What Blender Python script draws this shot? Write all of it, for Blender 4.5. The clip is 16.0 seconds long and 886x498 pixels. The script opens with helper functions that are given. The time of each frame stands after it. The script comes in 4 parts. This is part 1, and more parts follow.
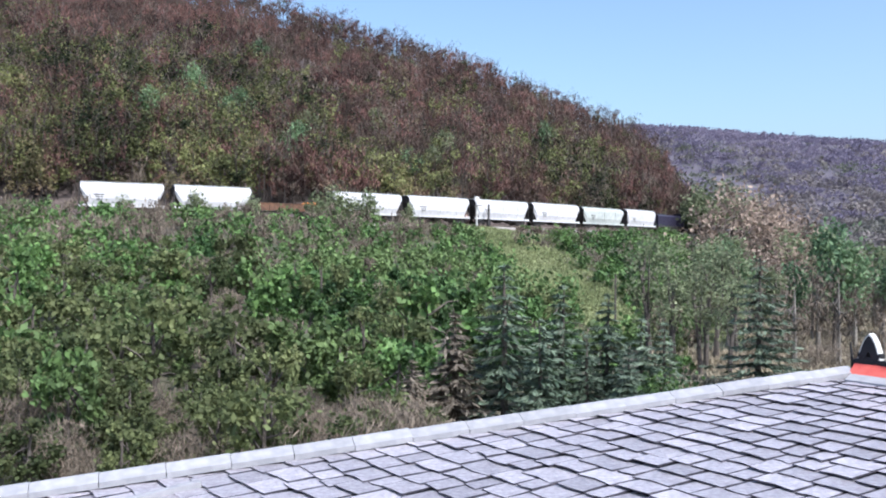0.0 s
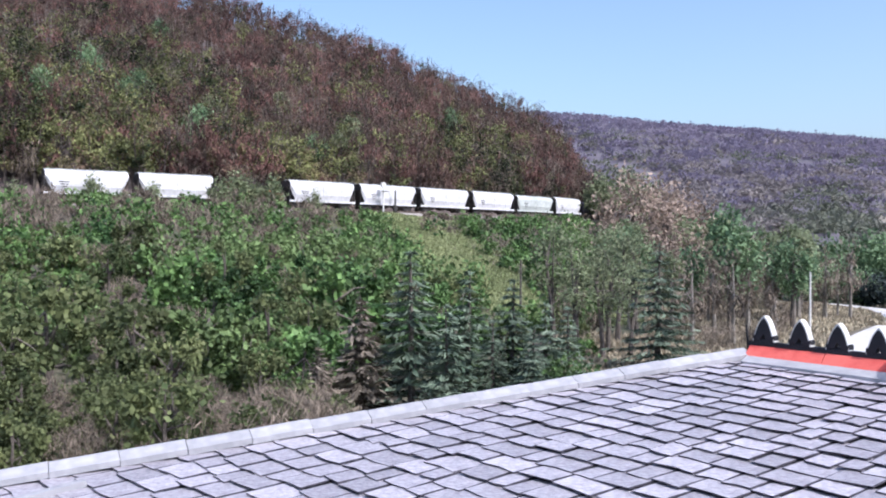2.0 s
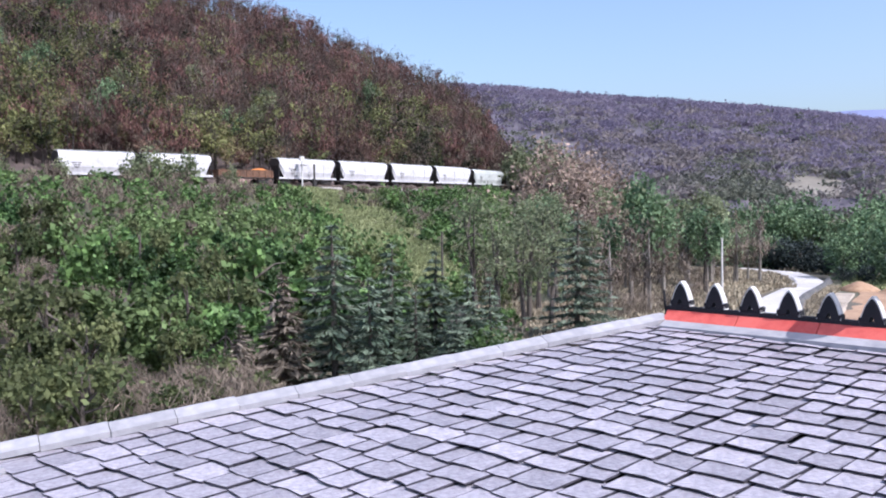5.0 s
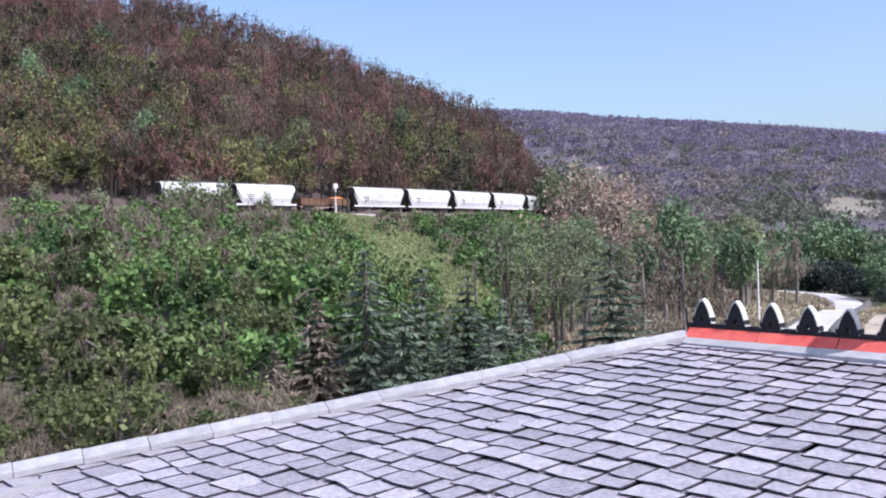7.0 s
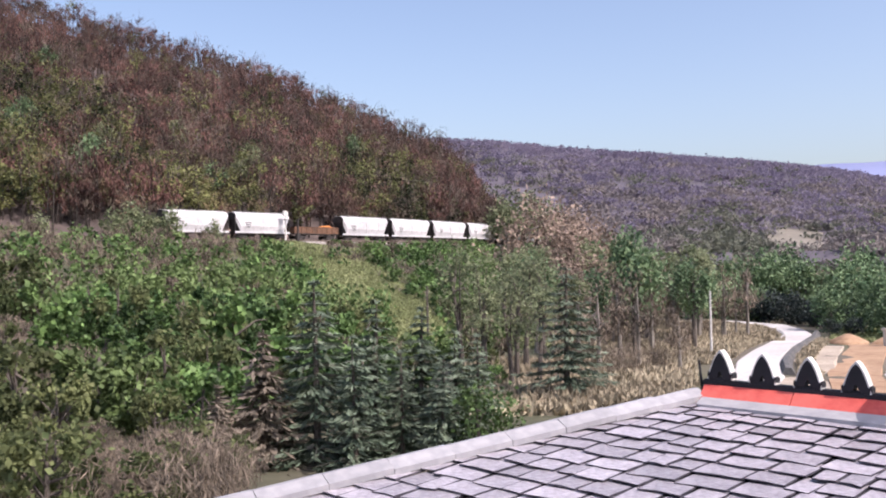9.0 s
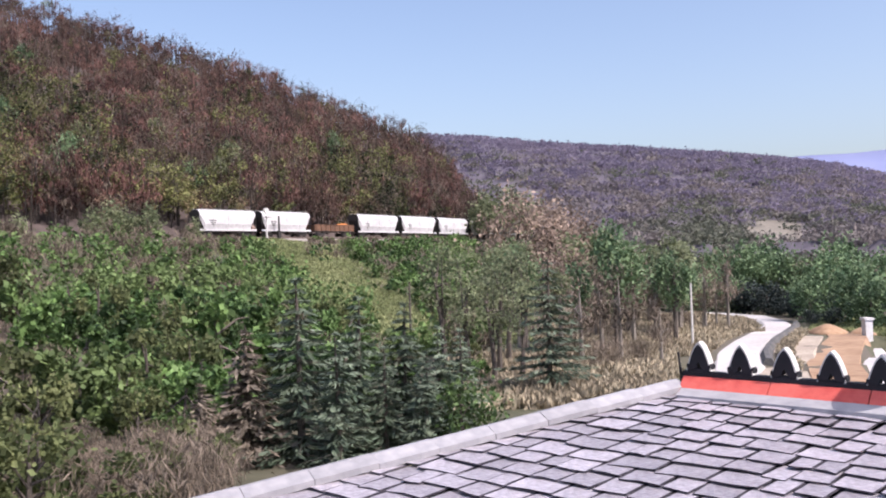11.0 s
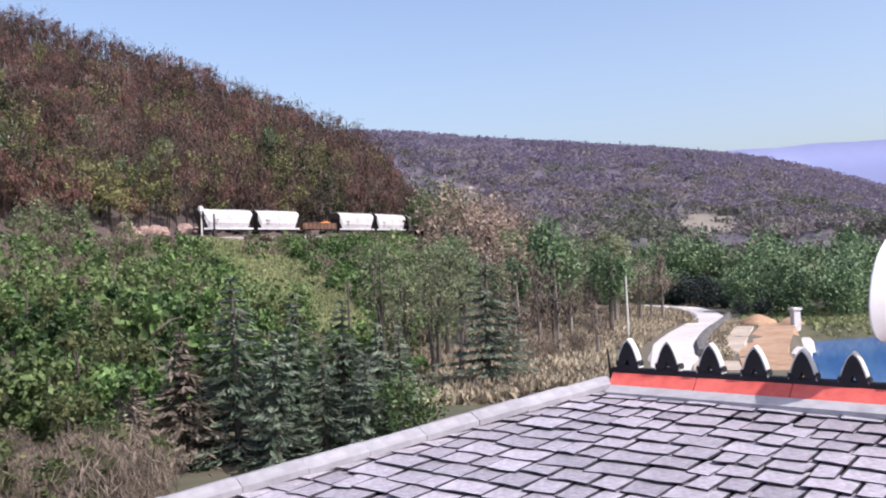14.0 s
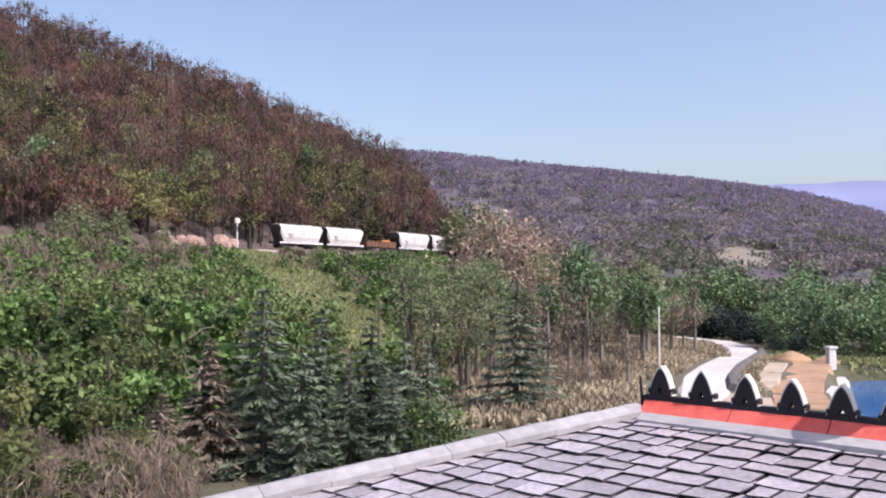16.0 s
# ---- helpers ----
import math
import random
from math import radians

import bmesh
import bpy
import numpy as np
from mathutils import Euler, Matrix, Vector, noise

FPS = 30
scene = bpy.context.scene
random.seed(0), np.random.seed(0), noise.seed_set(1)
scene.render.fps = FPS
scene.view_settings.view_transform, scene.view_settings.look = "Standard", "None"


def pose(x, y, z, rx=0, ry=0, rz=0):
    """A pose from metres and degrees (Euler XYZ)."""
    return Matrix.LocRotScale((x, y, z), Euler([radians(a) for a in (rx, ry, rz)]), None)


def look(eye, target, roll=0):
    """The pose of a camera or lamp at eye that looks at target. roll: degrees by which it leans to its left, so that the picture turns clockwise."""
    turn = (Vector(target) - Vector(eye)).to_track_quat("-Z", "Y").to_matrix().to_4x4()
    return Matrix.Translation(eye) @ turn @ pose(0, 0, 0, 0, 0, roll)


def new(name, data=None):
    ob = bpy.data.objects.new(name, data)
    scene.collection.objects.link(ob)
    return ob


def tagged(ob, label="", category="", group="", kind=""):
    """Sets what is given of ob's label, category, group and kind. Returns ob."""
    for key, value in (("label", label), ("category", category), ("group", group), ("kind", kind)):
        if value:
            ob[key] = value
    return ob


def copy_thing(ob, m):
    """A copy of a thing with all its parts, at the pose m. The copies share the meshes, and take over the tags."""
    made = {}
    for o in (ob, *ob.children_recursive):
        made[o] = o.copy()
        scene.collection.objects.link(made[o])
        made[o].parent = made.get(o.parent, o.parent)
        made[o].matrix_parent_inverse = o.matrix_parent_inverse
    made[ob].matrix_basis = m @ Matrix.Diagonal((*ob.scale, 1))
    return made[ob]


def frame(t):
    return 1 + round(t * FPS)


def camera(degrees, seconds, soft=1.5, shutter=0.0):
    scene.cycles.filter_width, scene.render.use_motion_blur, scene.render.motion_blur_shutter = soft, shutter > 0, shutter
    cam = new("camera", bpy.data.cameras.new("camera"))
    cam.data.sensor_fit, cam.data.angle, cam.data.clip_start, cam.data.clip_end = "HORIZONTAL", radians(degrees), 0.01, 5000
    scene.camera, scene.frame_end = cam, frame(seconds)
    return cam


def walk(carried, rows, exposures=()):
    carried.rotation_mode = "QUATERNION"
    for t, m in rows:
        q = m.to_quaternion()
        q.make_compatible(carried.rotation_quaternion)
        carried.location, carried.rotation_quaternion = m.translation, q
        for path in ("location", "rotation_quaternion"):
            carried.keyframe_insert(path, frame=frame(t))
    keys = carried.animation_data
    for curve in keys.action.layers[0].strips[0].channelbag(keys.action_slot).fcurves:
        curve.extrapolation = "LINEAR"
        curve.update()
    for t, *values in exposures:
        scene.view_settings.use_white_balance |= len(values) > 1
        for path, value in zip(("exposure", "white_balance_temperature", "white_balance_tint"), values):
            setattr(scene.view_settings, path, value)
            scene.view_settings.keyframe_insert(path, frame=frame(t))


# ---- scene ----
cam = camera(51.24, 16.0, soft=2.0)
CAMERA_PATH = [
    (0, pose(0.047, -0.750, 12.026, 90.37, -0.48, 7.01)),
    (0.5, pose(0.073, -0.740, 12.027, 90.01, -0.95, 6.00)),
    (1, pose(0.107, -0.520, 12.014, 89.45, -0.76, 4.69)),
    (1.5, pose(0.015, -0.550, 12.038, 89.92, -0.40, 0.26)),
    (2, pose(0.073, -0.590, 12.020, 89.55, -0.27, 1.25)),
    (2.5, pose(0.088, -0.530, 12.011, 88.00, -0.15, 1.64)),
    (3, pose(0.114, -0.480, 12.002, 87.19, 0.04, 1.27)),
    (3.5, pose(0.081, -0.470, 12.009, 86.62, -0.00, 0.22)),
    (4, pose(0.090, -0.450, 12.002, 86.52, -0.09, -1.33)),
    (4.5, pose(0.044, -0.510, 12.021, 87.31, 0.76, -3.71)),
    (6.8, pose(0.104, -0.830, 11.984, 88.58, 1.61, -2.44)),
    (7, pose(0.108, -0.850, 11.981, 89.46, 1.43, -1.61)),
    (7.5, pose(0.128, -1.010, 12.008, 89.73, 2.28, 0.07)),
    (8, pose(-0.021, -0.290, 12.084, 90.64, 2.33, -3.25)),
    (8.5, pose(0.038, 0.560, 12.080, 90.66, 1.80, -4.02)),
    (9, pose(0.064, 0.700, 12.048, 91.16, 1.11, -4.64)),
    (9.2, pose(0.083, 0.720, 12.038, 91.15, 1.11, -4.59)),
    (11.3, pose(0.045, 0.580, 12.064, 90.66, 2.34, -6.32)),
    (11.5, pose(-0.006, 0.380, 12.105, 89.47, 3.36, -5.99)),
    (12, pose(0.002, 0.460, 12.096, 89.16, 2.60, -6.40)),
    (12.5, pose(0.024, 0.500, 12.098, 89.71, 1.64, -7.73)),
    (13, pose(0.033, 0.500, 12.104, 89.42, 1.55, -8.57)),
    (13.5, pose(0.134, 0.720, 12.077, 90.33, 2.66, -9.77)),
    (14, pose(0.129, 0.650, 12.088, 90.45, 2.51, -9.55)),
    (14.5, pose(0.135, 0.710, 12.078, 91.02, 2.39, -9.67)),
    (15, pose(0.113, 0.670, 12.061, 91.03, 1.92, -7.50)),
    (15.5, pose(0.108, 0.690, 12.062, 91.05, 1.20, -7.56)),
    (16, pose(0.130, 0.720, 12.051, 91.83, -0.01, -7.56)),
]
walk(cam, CAMERA_PATH, exposures=[(0, 0.7, 5800, 8), (3.5, 0.62, 5800, 16), (7.5, 0.58, 5900, 16), (9, 0.6, 6600, 20), (13.5, 0.56, 6350, 19), (16, 0.54, 6600, 20)])

# ---- light ----
SUN_AZ, SUN_EL = radians(131), radians(50)          # clockwise from +Y, height
world = bpy.data.worlds.new("sky")
scene.world = world
world.use_nodes = True
wn = world.node_tree.nodes
sky = wn.new("ShaderNodeTexSky")
sky.sky_type, sky.sun_disc = "NISHITA", False
sky.sun_elevation, sky.sun_rotation = SUN_EL, SUN_AZ
sky.air_density, sky.dust_density, sky.ozone_density = 1.0, 3.0, 1.5
wn["Background"].inputs[1].default_value = 0.15
world.node_tree.links.new(sky.outputs[0], wn["Background"].inputs[0])
sun = new("sun", bpy.data.lights.new("sun", "SUN"))
sun.data.energy, sun.data.angle, sun.data.color = 3.6, radians(0.6), (1.0, 0.95, 0.88)
to_sun = Vector((math.sin(SUN_AZ) * math.cos(SUN_EL), math.cos(SUN_AZ) * math.cos(SUN_EL), math.sin(SUN_EL)))
sun.matrix_world = look(to_sun * 100, (0, 0, 0))


# ---- materials ----
def surface(name, dark, light, rough=0.8, grain=4.0, blotch=0.3, bump=0.3, metal=0.0, island=0.0, each=0.0, leaf=0.0, third=None, third_scale=0.05, soften=0.25):
    """Two tones mixed by grain and blotches; island / each: brightness spread by mesh island / by object; leaf: light let through."""
    m = bpy.data.materials.new(name)
    m.use_nodes = True
    n, l = m.node_tree.nodes, m.node_tree.links
    p = n["Principled BSDF"]
    p.inputs["Roughness"].default_value, p.inputs["Metallic"].default_value = rough, metal
    geo = n.new("ShaderNodeNewGeometry")
    co = geo.outputs["Position"] if leaf or island else n.new("ShaderNodeTexCoord").outputs["Object"]
    fine, wide = n.new("ShaderNodeTexNoise"), n.new("ShaderNodeTexNoise")
    for tex, s in ((fine, grain), (wide, blotch)):
        tex.inputs["Scale"].default_value, tex.inputs["Detail"].default_value = s, 5
        l.new(co, tex.inputs["Vector"])
    both = n.new("ShaderNodeMath")
    both.operation = "ADD"
    l.new(fine.outputs[0], both.inputs[0]), l.new(wide.outputs[0], both.inputs[1])
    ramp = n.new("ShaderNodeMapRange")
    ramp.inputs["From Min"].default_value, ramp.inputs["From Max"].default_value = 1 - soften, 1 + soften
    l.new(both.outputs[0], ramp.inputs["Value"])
    mix = n.new("ShaderNodeMix")
    mix.data_type = "RGBA"
    mix.inputs[6].default_value, mix.inputs[7].default_value = (*dark, 1), (*light, 1)
    l.new(ramp.outputs[0], mix.inputs[0])
    col = mix.outputs[2]
    if third:
        patch = n.new("ShaderNodeTexNoise")
        patch.inputs["Scale"].default_value = third_scale
        l.new(co, patch.inputs["Vector"])
        edge = n.new("ShaderNodeMapRange")
        edge.inputs["From Min"].default_value, edge.inputs["From Max"].default_value = 0.48, 0.6
        l.new(patch.outputs[0], edge.inputs["Value"])
        m3 = n.new("ShaderNodeMix")
        m3.data_type = "RGBA"
        m3.inputs[7].default_value = (*third, 1)
        l.new(edge.outputs[0], m3.inputs[0]), l.new(col, m3.inputs[6])
        col = m3.outputs[2]
    for amount, source in ((island, geo.outputs["Random Per Island"]), (each, n.new("ShaderNodeObjectInfo").outputs["Random"])):
        if amount:
            r = n.new("ShaderNodeMapRange")
            r.inputs["To Min"].default_value, r.inputs["To Max"].default_value = 1 - amount, 1 + amount
            l.new(source, r.inputs["Value"])
            hsv = n.new("ShaderNodeHueSaturation")
            l.new(r.outputs[0], hsv.inputs["Value"]), l.new(col, hsv.inputs["Color"])
            col = hsv.outputs[0]
    l.new(col, p.inputs["Base Color"])
    if bump:
        b = n.new("ShaderNodeBump")
        b.inputs["Strength"].default_value, b.inputs["Distance"].default_value = bump, 0.02
        l.new(fine.outputs[0], b.inputs["Height"]), l.new(b.outputs[0], p.inputs["Normal"])
    if leaf:
        t, s = n.new("ShaderNodeBsdfTranslucent"), n.new("ShaderNodeMixShader")
        s.inputs[0].default_value = leaf
        l.new(col, t.inputs[0]), l.new(p.outputs[0], s.inputs[1]), l.new(t.outputs[0], s.inputs[2])
        l.new(s.outputs[0], n["Material Output"].inputs[0])
        p.inputs["Specular IOR Level"].default_value = 0.25
    return m


M_GROUND = surface("ground_grass", (0.05, 0.055, 0.03), (0.105, 0.10, 0.06), 0.95, 1.2, 0.07, 0.5, third=(0.105, 0.09, 0.07), third_scale=0.035)
M_LITTER = surface("leaf_litter", (0.055, 0.042, 0.040), (0.12, 0.092, 0.085), 0.95, 0.5, 0.03, 0.4)
M_EDGE = surface("edge_leaf", (0.06, 0.055, 0.03), (0.27, 0.235, 0.125), 0.8, 0.16, 0.05, 0, island=0.35, leaf=0.25, third=(0.20, 0.135, 0.10), third_scale=0.09, soften=0.14)
# purple grey of the far floor carries the distance haze in its colour
M_FAR_FLOOR_HAZED = surface("far_forest_floor", (0.085, 0.076, 0.10), (0.13, 0.116, 0.14), 0.95, 0.05, 0.01, 0.2)
M_FIELD = surface("field_stubble", (0.17, 0.155, 0.13), (0.24, 0.215, 0.18), 0.95, 0.2, 0.02, 0.2)
M_GRASS = surface("bank_grass", (0.17, 0.20, 0.09), (0.31, 0.335, 0.17), 0.95, 2.0, 0.15, 0.4, leaf=0.2, island=0.35)
M_DRY = surface("dry_grass", (0.24, 0.20, 0.145), (0.46, 0.40, 0.29), 0.95, 1.0, 0.1, 0.3, leaf=0.15, island=0.35)
M_BARK = surface("bark", (0.05, 0.04, 0.035), (0.13, 0.11, 0.095), 0.95, 9, 0.6, 0.8, island=0.2)
M_PALE_BARK = surface("pale_bark", (0.13, 0.115, 0.10), (0.28, 0.25, 0.22), 0.95, 5, 0.3, 0.5, island=0.3)
M_LEAF = surface("spring_leaf", (0.030, 0.065, 0.022), (0.135, 0.225, 0.072), 0.6, 0.9, 0.14, 0, island=0.45, each=0.35, leaf=0.2, third=(0.115, 0.165, 0.062), third_scale=0.06, soften=0.17)
M_SCRUB = surface("scrub_leaf", (0.046, 0.065, 0.026), (0.165, 0.185, 0.08), 0.7, 0.9, 0.14, 0, island=0.4, each=0.3, leaf=0.35)
M_OLIVE = surface("olive_leaf", (0.10, 0.13, 0.07), (0.31, 0.34, 0.20), 0.7, 0.9, 0.14, 0, island=0.4, each=0.3, leaf=0.45)
M_DEEP = surface("dark_leaf", (0.055, 0.105, 0.055), (0.21, 0.30, 0.155), 0.6, 0.9, 0.2, 0, island=0.45, each=0.2, leaf=0.25)
# near-black leaf colour imitating the shade under the trees at the bend
M_SHADE_LEAF = surface("evergreen_leaf", (0.012, 0.02, 0.02), (0.045, 0.06, 0.055), 0.6, 0.9, 0.2, 0, island=0.4, each=0.2, leaf=0.1)
M_NEEDLE = surface("spruce_needle", (0.055, 0.085, 0.055), (0.19, 0.235, 0.17), 0.65, 1.5, 0.4, 0, island=0.4, each=0.2, leaf=0.15)
M_BROWN_NEEDLE = surface("brown_needle", (0.12, 0.10, 0.08), (0.26, 0.22, 0.175), 0.8, 1.5, 0.4, 0, island=0.4, each=0.15, leaf=0.15)
M_TWIG = surface("bare_twig", (0.11, 0.088, 0.07), (0.24, 0.195, 0.155), 0.9, 1.0, 0.1, 0, island=0.4, each=0.2, leaf=0.1)
# near-black, tree-sized blotches paint crown light and dark here and in hill_leaf
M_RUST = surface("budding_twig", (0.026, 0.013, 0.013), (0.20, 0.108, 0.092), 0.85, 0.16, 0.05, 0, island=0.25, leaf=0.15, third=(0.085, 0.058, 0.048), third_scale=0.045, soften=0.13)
M_RUSTY = surface("rusty_leaf", (0.18, 0.135, 0.11), (0.40, 0.31, 0.25), 0.8, 0.8, 0.2, 0, island=0.4, each=0.15, leaf=0.25)
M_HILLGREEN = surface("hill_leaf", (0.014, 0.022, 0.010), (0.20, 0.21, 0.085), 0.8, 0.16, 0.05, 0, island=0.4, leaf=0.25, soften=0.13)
# distance haze is put into the colours of the ridge and slope woods
M_FAR_HAZED = surface("far_woods", (0.185, 0.165, 0.235), (0.245, 0.215, 0.28), 0.9, 0.03, 0.008, 0, island=0.05, leaf=0.5)
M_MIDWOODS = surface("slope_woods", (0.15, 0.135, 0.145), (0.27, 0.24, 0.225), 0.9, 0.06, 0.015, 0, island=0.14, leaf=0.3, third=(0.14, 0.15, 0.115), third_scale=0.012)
M_SLATE = surface("slate", (0.245, 0.225, 0.255), (0.45, 0.425, 0.47), 0.42, 30, 4.0, 0.6, each=0.22, third=(0.37, 0.325, 0.345), third_scale=1.3)
# dark tone for slate edges: gap shade painted in, together with dirt
M_SLATE_SHADE_DIRT = surface("slate_dirt", (0.03, 0.027, 0.038), (0.085, 0.075, 0.095), 0.9, 20, 3, 0.2)
M_SLATE_FIELD = surface("slate_field", (0.215, 0.197, 0.225), (0.40, 0.375, 0.415), 0.42, 30, 4.0, 0.6, island=0.25, third=(0.33, 0.285, 0.305), third_scale=1.3)
M_SLATE_EDGE = surface("slate_cap", (0.25, 0.25, 0.27), (0.38, 0.37, 0.39), 0.6, 10, 1.0, 0.4, each=0.1)
M_DECK = surface("roof_deck", (0.02, 0.02, 0.025), (0.04, 0.04, 0.045), 0.9, 6, 1, 0.2)
M_TERRA = surface("red_terracotta", (0.55, 0.075, 0.06), (0.70, 0.14, 0.11), 0.6, 12, 2, 0.4)
M_IRON = surface("black_cresting", (0.006, 0.006, 0.009), (0.018, 0.016, 0.022), 0.75, 10, 2, 0.3)
M_STONE = surface("pale_stone", (0.50, 0.49, 0.47), (0.70, 0.68, 0.66), 0.8, 10, 2, 0.4)
M_DARK_STONE = surface("dark_stone", (0.06, 0.06, 0.065), (0.14, 0.135, 0.13), 0.9, 3, 0.5, 0.5)
M_WALL = surface("house_wall", (0.30, 0.28, 0.26), (0.42, 0.40, 0.37), 0.9, 8, 1, 0.3)
M_WHITE = surface("white_car_paint", (0.47, 0.46, 0.48), (0.64, 0.63, 0.65), 0.45, 1.8, 0.3, 0.05, each=0.05)
M_GREYCAR = surface("grey_car_paint", (0.34, 0.36, 0.35), (0.50, 0.52, 0.50), 0.5, 1.8, 0.3, 0.05)
M_STEEL = surface("dark_steel", (0.018, 0.016, 0.018), (0.05, 0.043, 0.04), 0.7, 5, 0.6, 0.2)
M_ORANGE = surface("orange_paint", (0.42, 0.14, 0.03), (0.62, 0.25, 0.06), 0.6, 3, 0.5, 0.1)
M_RUST_STEEL = surface("rusty_steel", (0.07, 0.04, 0.028), (0.19, 0.095, 0.055), 0.8, 3, 0.5, 0.2)
M_LOCO = surface("dark_loco_paint", (0.012, 0.011, 0.025), (0.035, 0.03, 0.06), 0.4, 3, 0.4, 0.05)
M_BALLAST = surface("ballast", (0.16, 0.14, 0.13), (0.34, 0.31, 0.29), 0.95, 3, 0.3, 0.8)
M_RAIL = surface("rail_steel", (0.10, 0.07, 0.05), (0.24, 0.19, 0.16), 0.5, 5, 1, 0.1, metal=0.5)
M_ROAD = surface("pale_road", (0.40, 0.38, 0.38), (0.55, 0.53, 0.52), 0.9, 2, 0.2, 0.3)
M_GRAVEL = surface("gravel_lot", (0.27, 0.225, 0.18), (0.45, 0.38, 0.31), 0.95, 2.5, 0.25, 0.6)
M_SAND = surface("sand", (0.25, 0.15, 0.09), (0.40, 0.265, 0.17), 0.95, 1.5, 0.3, 0.5)
M_ROCK = surface("red_rock", (0.20, 0.13, 0.11), (0.40, 0.29, 0.25), 0.95, 1.5, 0.3, 0.8)
M_WOOD = surface("pole_wood", (0.05, 0.04, 0.035), (0.14, 0.12, 0.10), 0.9, 6, 0.8, 0.5)
M_DISH = surface("dish_white", (0.66, 0.66, 0.68), (0.80, 0.80, 0.81), 0.5, 6, 1, 0.05)
# haze blue painted into the farthest ridge
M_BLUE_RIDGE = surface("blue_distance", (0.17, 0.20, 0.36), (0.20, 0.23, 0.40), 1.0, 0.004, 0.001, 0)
M_WATER = surface("lake_water", (0.025, 0.10, 0.30), (0.045, 0.14, 0.38), 0.12, 0.6, 0.05, 0.12)
M_GLASS = surface("cab_glass", (0.02, 0.025, 0.03), (0.04, 0.045, 0.05), 0.1, 3, 1, 0)


# ---- mesh helpers ----
class Shape:
    """Collects solids, then makes one mesh."""

    def __init__(self):
        self.v, self.f = [], []

    def add(self, verts, faces):
        k = len(self.v)
        self.v += [tuple(p) for p in verts]
        self.f += [tuple(i + k for i in q) for q in faces]
        return self

    def box(self, x, y, z, sx, sy, sz, m=None):
        c = [Vector((x + a * sx / 2, y + b * sy / 2, z + d * sz / 2)) for a in (-1, 1) for b in (-1, 1) for d in (-1, 1)]
        if m:
            c = [m @ p for p in c]
        return self.add(c, [(0, 1, 3, 2), (4, 6, 7, 5), (0, 4, 5, 1), (2, 3, 7, 6), (0, 2, 6, 4), (1, 5, 7, 3)])

    def loft(self, rings, caps=True):
        n = len(rings[0])
        v = [p for r in rings for p in r]
        f = [(i * n + j, i * n + (j + 1) % n, (i + 1) * n + (j + 1) % n, (i + 1) * n + j) for i in range(len(rings) - 1) for j in range(n)]
        if caps:
            f += [tuple(range(n))[::-1], tuple((len(rings) - 1) * n + j for j in range(n))]
        return self.add(v, f)

    def tube(self, points, radii, n=6):
        rings = []
        for i, p in enumerate(points):
            p = Vector(p)
            d = Vector(points[min(i + 1, len(points) - 1)]) - Vector(points[max(i - 1, 0)])
            q = d.to_track_quat("Z", "Y")
            rings.append([p + q @ Vector((radii[i] * math.cos(6.2832 * k / n), radii[i] * math.sin(6.2832 * k / n), 0)) for k in range(n)])
        return self.loft(rings)

    def mesh(self, name, material, smooth=False, bevel=0.0):
        me = bpy.data.meshes.new(name)
        me.from_pydata(self.v, [], self.f)
        if bevel:
            bm = bmesh.new()
            bm.from_mesh(me)
            bmesh.ops.bevel(bm, geom=bm.edges[:], offset=bevel, segments=2, affect="EDGES", clamp_overlap=True)
            bm.to_mesh(me)
            bm.free()
        me.materials.append(material)
        if smooth:
            me.polygons.foreach_set("use_smooth", [True] * len(me.polygons))
        me.update()
        return me


def part(name, mesh, parent, label="", at=None):
    ob = new(name, mesh)
    ob.parent = parent
    if at is not None:
        ob.matrix_basis = at
    return tagged(ob, label)


def setting(name, mesh, label, category=""):
    return tagged(new(name, mesh), label, category or name.split("_")[0], kind="structure")


def quads_mesh(name, corners, material):
    """corners: array (n, 4, 3), one face each."""
    n = len(corners)
    me = bpy.data.meshes.new(name)
    me.vertices.add(n * 4), me.loops.add(n * 4), me.polygons.add(n)
    me.vertices.foreach_set("co", corners.astype(np.float32).ravel())
    me.loops.foreach_set("vertex_index", np.arange(n * 4, dtype=np.int32))
    me.polygons.foreach_set("loop_start", np.arange(0, n * 4, 4, dtype=np.int32))
    me.polygons.foreach_set("loop_total", np.full(n, 4, dtype=np.int32))
    me.materials.append(material)
    me.update(calc_edges=True)
    return me


def leaves(rng, centres, size, aspect=1.4, lift=0.0):
    """Diamond leaves or leaf sprays at the centres, turned at random; lift pulls their long axis upright."""
    n = len(centres)
    a = rng.normal(size=(n, 3))
    a[:, 2] = a[:, 2] * (1 - lift) + lift * 2.2 * np.abs(a[:, 2]) + lift
    a /= np.linalg.norm(a, axis=1)[:, None]
    b = np.cross(a, rng.normal(size=(n, 3)))
    b /= np.linalg.norm(b, axis=1)[:, None] + 1e-6
    s = (size * rng.uniform(0.6, 1.4, n))[:, None]
    a, b = a * s * aspect / 2, b * s / 2
    c = np.asarray(centres)
    return np.stack([c - a, c + b - a * 0.15, c + a, c - b + a * 0.1], axis=1)


# ---- the lie of the land ----
EYE = 12.0                      # height of the camera over the lake's level
RAIL = 17.7                     # height of the rail's top


def track_y(x):
    u = np.clip(np.asarray(x, float) + 29, -102, 170)
    return 156.3 + 0.909 * u + 0.00443 * u * u


def smooth(v):
    v = np.clip(v, 0, 1)
    return v * v * (3 - 2 * v)


